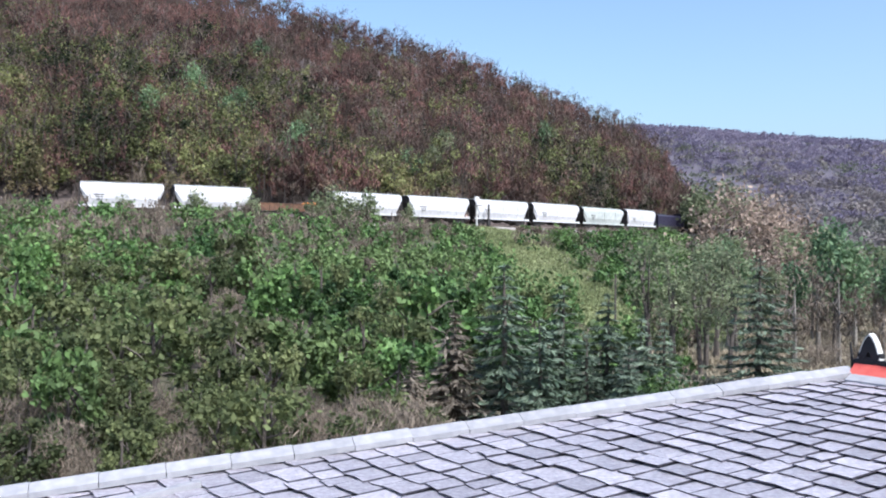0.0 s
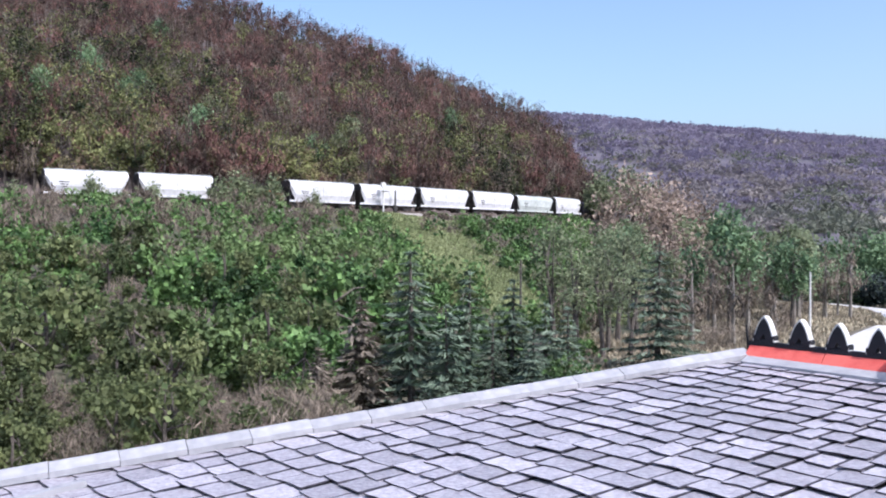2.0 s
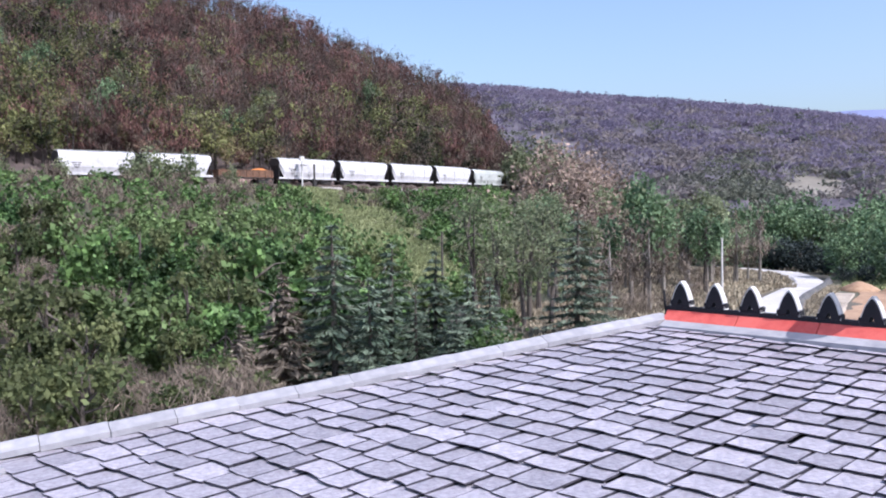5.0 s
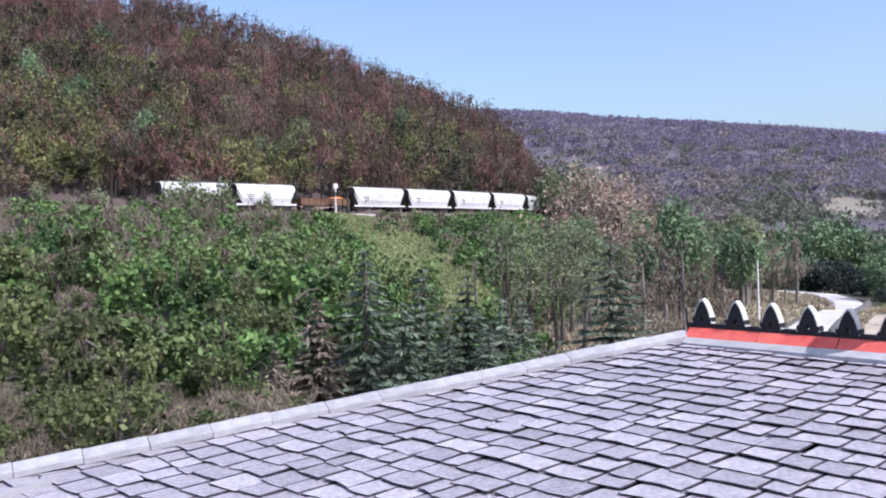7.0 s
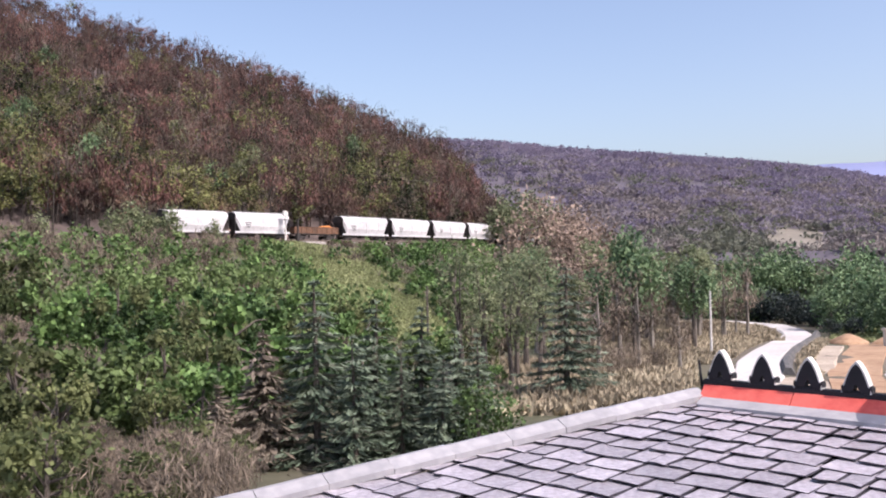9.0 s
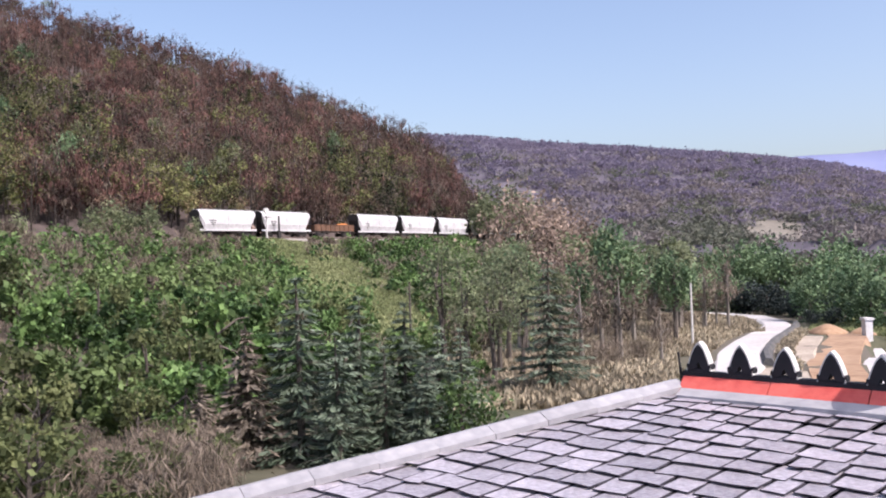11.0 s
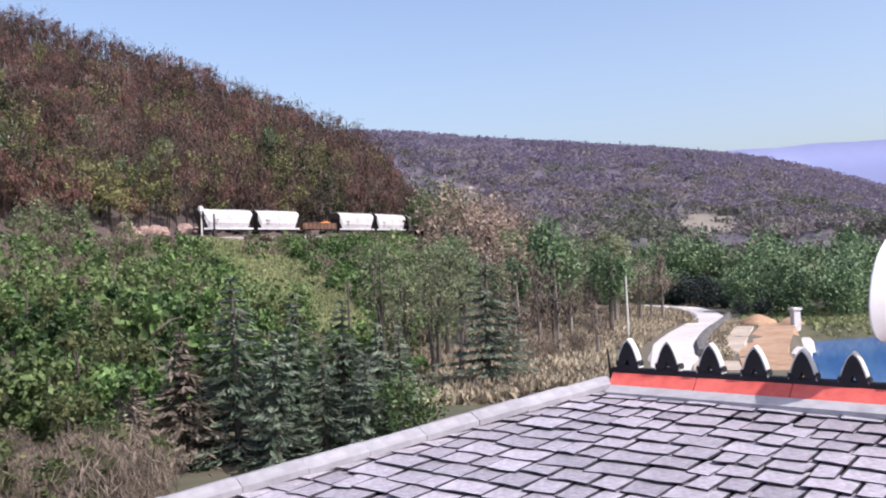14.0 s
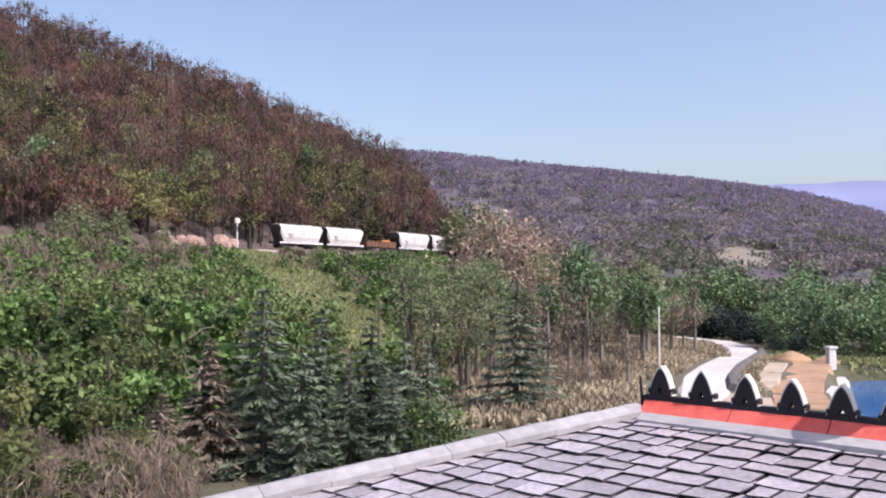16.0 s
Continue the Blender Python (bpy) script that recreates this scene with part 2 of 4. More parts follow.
# bearings are given as the tangent of the angle from +Y
CREST_AT = np.array([-1.4, -0.69, -0.456, -0.264, -0.123, 0.011, 0.081, 0.111, 0.137, 0.16])
CREST_UP = np.array([0.46, 0.40, 0.33, 0.27, 0.228, 0.171, 0.139, 0.105, 0.055, 0.0])
RIDGE_AT = np.array([-2.0, 0.08, 0.144, 0.21, 0.3, 0.41, 0.477, 0.544, 0.61, 0.68, 0.72, 0.9])
RIDGE_UP = np.array([0.14, 0.139, 0.136, 0.129, 0.123, 0.115, 0.109, 0.101, 0.088, 0.07, 0.06, 0.03])
BEAR = np.linspace(-2, 1.2, 641)
_ys = np.arange(60, 420, 0.5)
TRACK_ON = np.array([_ys[np.argmax(_ys - track_y(b * _ys) >= 0)] if (_ys - track_y(b * _ys) >= 0).any() else 420 for b in BEAR])


def height(x, y):
    x, y = np.broadcast_arrays(np.asarray(x, float), np.asarray(y, float))
    b = np.clip(x / np.maximum(y, 1.0), -2, 1.2)
    d = (y - track_y(x)) * 0.74
    valley = 3.2 - 1.4 * smooth((x - 10) / 60)
    low = valley + (16.9 - valley) * np.clip(1 - (-d - 3.5) / 68, 0, 1) ** 1.15
    low = np.where(x > 45, valley + (low - valley) * smooth((110 - x) / 60), low)
    t = np.interp(b, BEAR, TRACK_ON)
    reach = np.interp(b, [-0.2, 0.011, 0.16], [210, 180, 60])
    crest = np.maximum(EYE + (t + reach) * np.interp(b, CREST_AT, CREST_UP) - 8.5, 8.0)
    v = (y - t - 5) / reach
    up = 16.9 + (crest - 16.9) * np.clip(v, 0, 1) ** 0.92
    up = np.where(v > 1, crest + (6 - crest) * smooth((v - 1) / 1.2), up)
    z = np.where(d > 3.5, np.where(v > 0, up, 16.9), np.where(d > -3.5, 16.9, low))
    far = EYE + 1150 * np.interp(b, RIDGE_AT, RIDGE_UP) - 12
    z = np.maximum(z, np.where(y > 420, 5 + (far - 5) * smooth((y - 420) / 730) ** 0.85, -9))
    lake = smooth((x - 0.575 * y) / 2.5) * smooth((103 - y) / 3) * smooth((y - 30) / 10)
    z = z * (1 - lake) + -0.5 * lake
    lumps = 0.35 * np.sin(x * 0.31 + 1.7 * np.sin(y * 0.11)) * np.cos(y * 0.27) + 0.2 * np.sin(x * 0.9) * np.sin(y * 0.8 + 1)
    flat = np.minimum(1, np.abs(d) / 12) * smooth((np.hypot(x - 50, y - 110) - 0) / 60)
    return np.where(y > 8, z + lumps * flat, 3.0)


def in_field(x, y):
    """The pale open field on the lower slope of the far ridge."""
    return ((x / y - 0.478) / 0.034) ** 2 + ((y - 565) / 60) ** 2 < 1


def ground():
    fine = np.radians(np.arange(-52, 45.01, 0.5))
    rest = np.radians(np.arange(49, 305, 8))
    az = np.concatenate([fine, rest])
    r = np.concatenate([[0.5], np.geomspace(6, 60, 40), np.arange(62, 260, 2.5), np.geomspace(262, 4600, 60)])
    a, q = np.meshgrid(az, r)
    x, y = q * np.sin(a), q * np.cos(a)
    z = height(x, y)
    n, k = len(az), len(r)
    v = np.stack([x, y, z], -1).reshape(-1, 3)
    f = [(i * n + j, i * n + (j + 1) % n, (i + 1) * n + (j + 1) % n, (i + 1) * n + j) for i in range(k - 1) for j in range(n)]
    s = Shape()
    s.v, s.f = v.tolist(), [q[::-1] for q in f]
    s.f.append(tuple(range(n)))
    me = s.mesh("ground", M_GROUND, True)
    me.materials.append(M_LITTER), me.materials.append(M_FIELD), me.materials.append(M_FAR_FLOOR_HAZED)
    mid = np.array([v[list(q)].mean(0) for q in s.f])
    kind = np.where((mid[:, 1] > track_y(mid[:, 0]) + 5) & (mid[:, 1] > 60) & (mid[:, 0] < 0.16 * mid[:, 1]), 1, 0)
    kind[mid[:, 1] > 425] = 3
    kind[in_field(mid[:, 0], mid[:, 1])] = 2
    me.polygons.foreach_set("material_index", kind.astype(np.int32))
    setting("ground", me, "rough grassy ground rising to a wooded hillside", "ground")


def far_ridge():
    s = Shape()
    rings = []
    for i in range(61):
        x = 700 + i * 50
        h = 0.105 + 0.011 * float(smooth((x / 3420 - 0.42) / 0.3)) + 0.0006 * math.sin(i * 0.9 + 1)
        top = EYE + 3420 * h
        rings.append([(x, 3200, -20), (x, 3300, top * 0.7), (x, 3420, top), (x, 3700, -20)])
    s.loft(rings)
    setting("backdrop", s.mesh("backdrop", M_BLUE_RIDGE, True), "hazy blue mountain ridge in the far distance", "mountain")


def strip(name, points, half, lift, material, label, thick=0.3, z=None, category=""):
    """A slab along a line of plan points, lying on the ground."""
    rings = []
    for i, (x, y) in enumerate(points):
        a, b = points[max(i - 1, 0)], points[min(i + 1, len(points) - 1)]
        n = Vector((-(b[1] - a[1]), b[0] - a[0])).normalized()
        g = (float(height(x, y)) if z is None else z) + lift
        rings.append([(x - n.x * half, y - n.y * half, g), (x + n.x * half, y + n.y * half, g), (x + n.x * (half + 0.5), y + n.y * (half + 0.5), g - thick), (x - n.x * (half + 0.5), y - n.y * (half + 0.5), g - thick)])
    return setting(name, Shape().loft(rings).mesh(name, material), label, category)


# ---- railway ----
TX = np.linspace(-190, 135, 3251)
TY = track_y(TX)
TS = np.concatenate([[0], np.cumsum(np.hypot(np.diff(TX), np.diff(TY)))])
S_ZERO = float(np.interp(-160, TX, TS))


def on_track(s):
    """Plan point and heading at s metres from the western mark."""
    x = float(np.interp(s + S_ZERO, TS, TX))
    x2 = float(np.interp(s + S_ZERO + 1, TS, TX))
    y, y2 = float(track_y(x)), float(track_y(x2))
    return x, y, math.degrees(math.atan2(y2 - y, x2 - x))


def railway():
    pts = [on_track(s)[:2] for s in range(-25, 320, 4)]
    strip("trackbed", pts, 2.3, 17.35, M_BALLAST, "grey stone ballast bed of a single railway track", 0.7, 0.0, "trackbed")
    for side in (-0.72, 0.72):
        r = []
        for s in range(-25, 320, 3):
            x, y, h = on_track(s)
            n = Vector((-math.sin(radians(h)), math.cos(radians(h))))
            r.append((x + n.x * side, y + n.y * side))
        strip("rail", r, 0.035, RAIL, M_RAIL, "rust-brown steel running rail on the ballast", 0.16, 0.0, "rail")
    tie = Shape().box(0, 0, 0, 0.22, 2.5, 0.16).mesh("tie", M_WOOD)
    bed = bpy.data.objects["trackbed"]
    for i in range(280):
        x, y, h = on_track(60 + i * 0.62)
        part("tie", tie, bed, at=pose(x, y, 17.42, 0, 0, h))


def hull(length, width, low, high, slope, round_top=0.55):
    """Body of a covered hopper: bulged sides, arched roof, sloped ends."""
    def ring(x, zlow, k=1.0):
        w = width / 2 * k
        pr = [(-w * 0.82, zlow), (-w, zlow + (high - zlow) * 0.28), (-w, high - 0.85), (-w * 0.9, high - 0.42), (-w * 0.62, high - 0.12), (-w * 0.2, high)]
        pr += [(-a, b) for a, b in pr[::-1]]
        return [(x, a, b) for a, b in pr]
    h = length / 2
    return Shape().loft([ring(-h, high - 1.25, 0.97), ring(-h + slope, low), ring(-h * 0.33, low), ring(h * 0.33, low), ring(h - slope, low), ring(h, high - 1.25, 0.97)])


def wheelset_mesh():
    s = Shape()
    for y in (-0.74, 0.74):
        pr = [(-0.07, 0.43), (0.03, 0.42), (0.05, 0.47), (0.07, 0.47)]
        rings = []
        for dy, r in [(-0.07, 0.12)] + pr + [(0.07, 0.12)]:
            dy = dy if y < 0 else -dy
            rings.append([(r * math.cos(k * 0.3927), y + dy, r * math.sin(k * 0.3927)) for k in range(16)])
        s.loft(rings)
    s.tube([(0, -1.0, 0), (0, 1.0, 0)], [0.08, 0.08], 8)
    s.box(0.25, -0.69, 0, 0.12, 0.1, 0.08), s.box(-0.25, -0.69, 0, 0.12, 0.1, 0.08)
    return s.mesh("wheelset", M_STEEL)


WHEELSET = wheelset_mesh()


def truck_mesh():
    s = Shape()
    for y in (-0.98, 0.98):
        s.loft([[(-1.15, y - 0.08, 0.42), (-1.15, y + 0.08, 0.42), (-1.15, y + 0.08, 0.62), (-1.15, y - 0.08, 0.62)],
                [(-0.45, y - 0.08, 0.22), (-0.45, y + 0.08, 0.22), (-0.45, y + 0.08, 0.78), (-0.45, y - 0.08, 0.78)],
                [(0.45, y - 0.08, 0.22), (0.45, y + 0.08, 0.22), (0.45, y + 0.08, 0.78), (0.45, y - 0.08, 0.78)],
                [(1.15, y - 0.08, 0.42), (1.15, y + 0.08, 0.42), (1.15, y + 0.08, 0.62), (1.15, y - 0.08, 0.62)]])
        for x in (-0.86, 0.86):
            s.box(x, y, 0.46, 0.26, 0.22, 0.26)
    s.box(0, 0, 0.6, 0.42, 2.0, 0.3)
    return s.mesh("truck", M_STEEL)


TRUCK = truck_mesh()
WHEELS = []                     # wheel sets that turn


def running_gear(car, length, inset):
    for x in (-length / 2 + inset, length / 2 - inset):
        part("truck", TRUCK, car, "black cast-steel truck", pose(x, 0, 0))
        for dx in (-0.86, 0.86):
            WHEELS.append((part("wheelset", WHEELSET, car, "", pose(x + dx, 0, 0.47)), x + dx))
    for sx in (-1, 1):
        c = Shape().box(sx * (length / 2 - 0.05), 0, 0.88, 0.75, 0.24, 0.28)
        part("coupler", c.mesh("coupler", M_STEEL), car)


def hopper_car(label, pitch, high, material, bays, boxy=False):
    """Covered hopper wagon, rail at z = 0, running along x."""
    car = tagged(new("hopper_wagon"), label, "railway wagon", "wagons of the freight train")
    n = pitch - 1.1
    body = hull(n - 0.4, 3.05, 1.25, high, 0.6 if boxy else 1.05)
    me = body.mesh("body", material)
    # underside and end faces coloured dark for the shade below the slopes
    me.materials.append(M_STEEL)
    me.polygons.foreach_set("material_index", [1 if k % 12 == 11 or k >= 60 else 0 for k in range(62)])
    part("body", me, car)
    for y in (-1.46, 1.46):
        part("side_sill", Shape().box(0, y, 1.13, n, 0.1, 0.34).mesh("side_sill", material, False, 0.02), car, "pale side sill")
    frame_ = Shape().box(0, 0, 0.98, n, 0.6, 0.3)
    for sx in (-1, 1):
        frame_.box(sx * (n / 2 - 0.6), 0, 1.14, 1.2, 2.6, 0.12).box(sx * (n / 2 - 0.06), 0, 1.15, 0.12, 2.9, 0.3)
    part("underframe", frame_.mesh("underframe", M_STEEL), car, "black steel underframe")
    for k in range(bays):
        x = (k - (bays - 1) / 2) * (n - 5.0) / bays
        q = (n - 5.5) / bays / 2
        bay = Shape().loft([[(x - q, -1.2, 1.3), (x + q, -1.2, 1.3), (x + q, 1.2, 1.3), (x - q, 1.2, 1.3)], [(x - 0.35, -0.5, 0.42), (x + 0.35, -0.5, 0.42), (x + 0.35, 0.5, 0.42), (x - 0.35, 0.5, 0.42)]])
        part("hopper_bay", bay.mesh("hopper_bay", M_STEEL), car, "dark discharge hopper under the wagon")
    for sx in (-1, 1):
        for sy in (-1.38, 1.38):
            e = Shape().box(sx * (n / 2 - 0.12), sy, (1.3 + high - 1.1) / 2, 0.1, 0.1, high - 2.4)
            part("corner_post", e.mesh("corner_post", M_STEEL), car, "dark steel end post")
        lad = Shape()
        for k in range(7):
            lad.box(sx * (n / 2 - 0.05), -1.1, 1.5 + k * 0.36, 0.04, 0.5, 0.04)
        lad.box(sx * (n / 2 - 0.05), -1.36, 2.5, 0.04, 0.05, 2.4).box(sx * (n / 2 - 0.05), -0.84, 2.5, 0.04, 0.05, 2.4)
        part("ladder", lad.mesh("ladder", M_STEEL), car)
    for y in (-0.75, 0.75):
        part("roof_walk", Shape().box(0, y, high + 0.06, n - 0.6, 0.45, 0.05).mesh("roof_walk", M_GREYCAR), car, "grey grating walkway along the roof")
    for k in range(5):
        x = (k - 2) * (n - 3) / 4.6
        hatch = Shape().tube([(x, 0, high - 0.02), (x, 0, high + 0.1), (x, 0, high + 0.13)], [0.38, 0.38, 0.25], 10)
        part("hatch", hatch.mesh("hatch", material), car)
    if not boxy:
        for k in range(3):
            for sy in (-1, 1):
                rib = Shape().box((k - 1) * (n - 4.0) / 2.6, sy * 1.53, (high + 1.2) / 2 - 0.2, 0.07, 0.05, high - 2.4)
                part("side_rib", rib.mesh("side_rib", material), car)
    for sy in (-1, 1):
        marks = Shape()
        for k in range(3):
            marks.box(-n * 0.27 + k * 0.02, sy * 1.535, 2.75 - k * 0.33, 1.5 - 0.35 * k, 0.012, 0.16)
        part("stencil_bars", marks.mesh("stencil_bars", M_STEEL), car, "dark stencilled marking bars")
    running_gear(car, n, 1.9)
    return car


def gondola(pitch):
    car = tagged(new("gondola_wagon"), "low rusty gondola wagon carrying an orange heap", "railway wagon", "wagons of the freight train")
    n = pitch - 1.1
    part("floor_pan", Shape().box(0, 0, 1.1, n, 2.8, 0.2).mesh("floor_pan", M_STEEL), car)
    for sy in (-1, 1):
        part("side_wall", Shape().box(0, sy * 1.4, 1.7, n, 0.1, 1.1).mesh("side_wall", M_RUST_STEEL, False, 0.02), car)
        for k in range(9):
            part("side_post", Shape().box((k - 4) * n / 8.6, sy * 1.49, 1.65, 0.14, 0.1, 1.15).mesh("side_post", M_RUST_STEEL), car)
        part("top_rail", Shape().box(0, sy * 1.42, 2.3, n + 0.05, 0.18, 0.14).mesh("top_rail", M_RUST_STEEL, False, 0.02), car)
        part("end_wall", Shape().box(sy * n / 2, 0, 1.7, 0.12, 2.8, 1.2).mesh("end_wall", M_RUST_STEEL, False, 0.02), car)
    heap = Shape().loft([[(n * q, -1.25, 1.2), (n * q, 1.25, 1.2), (n * q, 1.1, 1.2 + 0.7 * t), (n * q, 0.35, 1.2 + t), (n * q, -0.35, 1.2 + t), (n * q, -1.1, 1.2 + 0.7 * t)] for q, t in ((-0.12, 0.5), (0.0, 0.8), (0.12, 1.1), (0.25, 1.5), (0.36, 1.6), (0.47, 1.2))])
    part("load", heap.mesh("load", M_ORANGE), car, "rusty orange heaped load")
    running_gear(car, n, 1.9)
    return car


def locomotive(length):
    car = tagged(new("locomotive"), "dark blue-black diesel locomotive at the train's head", "locomotive")
    n = length - 1.2
    part("frame", Shape().box(0, 0, 1.25, n, 2.9, 0.35).mesh("frame", M_STEEL, False, 0.03), car)
    hood = Shape().loft([[(x, -0.95, 1.4), (x, 0.95, 1.4), (x, 0.95, 3.6), (x, 0.6, 4.0), (x, -0.6, 4.0), (x, -0.95, 3.6)] for x in (-n * 0.46, n * 0.2)])
    part("long_hood", hood.mesh("long_hood", M_LOCO, False, 0.04), car)
    cab = Shape().loft([[(x, -1.45, 1.4), (x, 1.45, 1.4), (x, 1.45, 3.9), (x, 1.0, 4.5), (x, -1.0, 4.5), (x, -1.45, 3.9)] for x in (n * 0.2, n * 0.35)])
    cab_ob = part("cab", cab.mesh("cab", M_LOCO, False, 0.04), car)
    for sy in (-1, 1):
        part("cab_window", Shape().box(n * 0.275, sy * 1.46, 3.3, 1.3, 0.04, 0.7).mesh("cab_window", M_GLASS), cab_ob, "dark cab side window")
        part("handrail", Shape().tube([(-n * 0.46, sy * 1.4, 2.4), (n * 0.18, sy * 1.4, 2.4)], [0.025, 0.025], 6).mesh("handrail", M_STEEL), car)
    part("short_hood", Shape().loft([[(x, -0.9, 1.4), (x, 0.9, 1.4), (x, 0.9, 2.6), (x, -0.9, 2.6)] for x in (n * 0.35, n * 0.46)]).mesh("short_hood", M_LOCO, False, 0.05), car)
    part("fuel_tank", Shape().box(-n * 0.05, 0, 0.75, n * 0.25, 2.4, 0.8).mesh("fuel_tank", M_STEEL, False, 0.08), car)
    for k in range(3):
        part("radiator_fan", Shape().tube([(-n * 0.42 + k * 1.5, 0, 3.98), (-n * 0.42 + k * 1.5, 0, 4.2)], [0.6, 0.55], 12).mesh("radiator_fan", M_STEEL), car)
    running_gear(car, n, 2.6)
    return car


# wagons from the train's rear to its head: builder, length over couplers
TRAIN = []


def build_train():
    s = 0.0
    plan = [("a", 13.2), ("a", 13.2), ("g", 12.3), ("b", 14.8), ("b", 14.8), ("b", 15.1), ("b", 15.2), ("c", 15.5), ("d", 12.9), ("l", 17.5)]
    for kind, n in plan:
        first = len(WHEELS)
        if kind == "a":
            car = hopper_car("white two-bay covered hopper wagon with arched roof", n, 4.6, M_WHITE, 2)
        elif kind == "b":
            car = hopper_car("long white covered hopper wagon with bulged sides", n, 4.65, M_WHITE, 3)
        elif kind == "c":
            car = hopper_car("grey covered hopper wagon with faded markings", n, 4.45, M_GREYCAR, 3)
        elif kind == "d":
            car = hopper_car("plain white boxy hopper wagon behind the locomotive", n, 4.6, M_WHITE, 2, True)
        elif kind == "g":
            car = gondola(n)
        else:
            car = locomotive(n)
        TRAIN.append((car, s + n / 2, WHEELS[first:]))
        s += n


REAR_AT, SPEED = 93.0, 4.95      # rear coupler at the start, metres a second


# ---- plants ----
def tree_points(rng, n, clumps, rx, rz, z0, spread):
    """Leaf centres gathered in clumps inside an uneven crown."""
    c = rng.normal(size=(clumps, 3))
    c /= np.linalg.norm(c, axis=1)[:, None]
    c *= (rng.uniform(0.35, 1.0, clumps) ** 0.5)[:, None]
    c = c * [rx, rx, rz] * rng.uniform(0.75, 1.2, (clumps, 1)) + [0, 0, z0]
    k = rng.integers(0, clumps, n)
    return c, c[k] + rng.normal(size=(n, 3)) * spread * rng.uniform(0.5, 1.2, (clumps, 1))[k]


def trunk_shape(rng, high, radius, tips, lean=0.05, limbs=7, start=0.3):
    s = Shape()
    bend = rng.normal(size=2) * lean * high
    line = [(bend[0] * k * k, bend[1] * k * k, high * k) for k in (0, 0.25, 0.5, 0.75, 1)]
    s.tube(line, [radius * 1.25, radius, radius * 0.8, radius * 0.55, radius * 0.15], 6)
    for i in range(min(limbs, len(tips))):
        k = start + (0.95 - start) * rng.random()
        a = Vector((bend[0] * k * k, bend[1] * k * k, high * k))
        b = Vector(tips[i])
        s.tube([a, a.lerp(b, 0.5) + Vector((0, 0, 0.08 * high * rng.random())), b], [radius * 0.5, radius * 0.3, radius * 0.08], 4)
    return s


def broadleaf(name, label, seed, high, rx, n, size, leaf_mat, bark=None, clumps=16, low=0.35, spread=0.33, category="tree", lift=0.0, aspect=1.4):
    rng = np.random.default_rng(seed)
    rz = high * low / 2
    tips, pts = tree_points(rng, n, clumps, rx, rz, high - rz, spread * rx)
    pts[:, 2] = np.maximum(pts[:, 2], 0.12)
    tree = tagged(new(name), label, category)
    part("trunk", trunk_shape(rng, high * 0.85, 0.022 * high + 0.02, tips).mesh("trunk", bark or M_BARK), tree)
    part("crown", quads_mesh("crown", leaves(rng, pts, size, aspect, lift), leaf_mat), tree)
    return tree


def bare_shrub(name, label, seed, high, n, material, category="shrub"):
    """A fan of many fine upright twigs."""
    rng = np.random.default_rng(seed)
    ang, out = rng.uniform(0, 6.283, n), rng.random(n) ** 0.7
    t = rng.uniform(0.15, 1.0, n)
    r = high * 0.45 * out * (0.35 + t)
    pts = np.stack([r * np.cos(ang), r * np.sin(ang), high * t * (1 - 0.25 * out * out)], -1)
    shrub = tagged(new(name), label, category)
    tips = [(0.3 * high * math.cos(k * 0.9), 0.3 * high * math.sin(k * 0.9), high * 0.8) for k in range(8)]
    part("stem", trunk_shape(rng, high * 0.8, 0.03, tips, 0.02, 8, 0.05).mesh("stem", M_BARK), shrub)
    part("crown", quads_mesh("crown", leaves(rng, pts, 0.032, 13.0, 0.6), material), shrub)
    return shrub


def spruce(name, label, seed, high, radius, material, whorls=17, gap=0.0):
    """A conifer with whorls of drooping boughs."""
    rng = np.random.default_rng(seed)
    cs = []
    wood = trunk_shape(rng, high, 0.018 * high + 0.03, [], 0.01)
    for w in range(whorls):
        k = 0.06 + 0.93 * (w / (whorls - 1)) ** 0.95
        reach = radius * (1 - k) ** 0.8 * rng.uniform(0.85, 1.15) + 0.12
        for i in range(13 if k < 0.75 else 8):
            if rng.random() < gap:
                continue
            a = rng.uniform(0, 6.283)
            m = max(3, int(reach / 0.12))
            q = (np.arange(m) + rng.random(m)) / m
            droop = -0.28 * q * reach + 0.18 * q * q * reach
            rr = reach * q * rng.uniform(0.75, 1.1)
            side = rng.normal(size=m) * 0.13 * (0.4 + q)
            p = np.stack([rr * math.cos(a) - side * math.sin(a), rr * math.sin(a) + side * math.cos(a), high * k + droop + rng.normal(size=m) * 0.05], -1)
            d = np.stack([np.cos(a) + rng.normal(size=m) * 0.45, np.sin(a) + rng.normal(size=m) * 0.45, -0.25 + rng.normal(size=m) * 0.25], -1)
            d /= np.linalg.norm(d, axis=1)[:, None]
            sd = np.cross(d, [0, 0, 1.0] + rng.normal(size=(m, 3)) * 0.5)
            sd /= np.linalg.norm(sd, axis=1)[:, None]
            s = rng.uniform(0.2, 0.42, m)[:, None]
            cs.append(np.stack([p - d * s, p + sd * s * 0.24, p + d * s, p - sd * s * 0.24], 1))
            if i < 5:
                wood.tube([(0, 0, high * k), (rr[-1] * math.cos(a), rr[-1] * math.sin(a), high * k + droop[-1])], [0.03, 0.008], 3)
    tree = tagged(new(name), label, "conifer")
    part("trunk", wood.mesh("trunk", M_BARK), tree)
    part("crown", quads_mesh("crown", np.concatenate(cs), material), tree)
    return tree


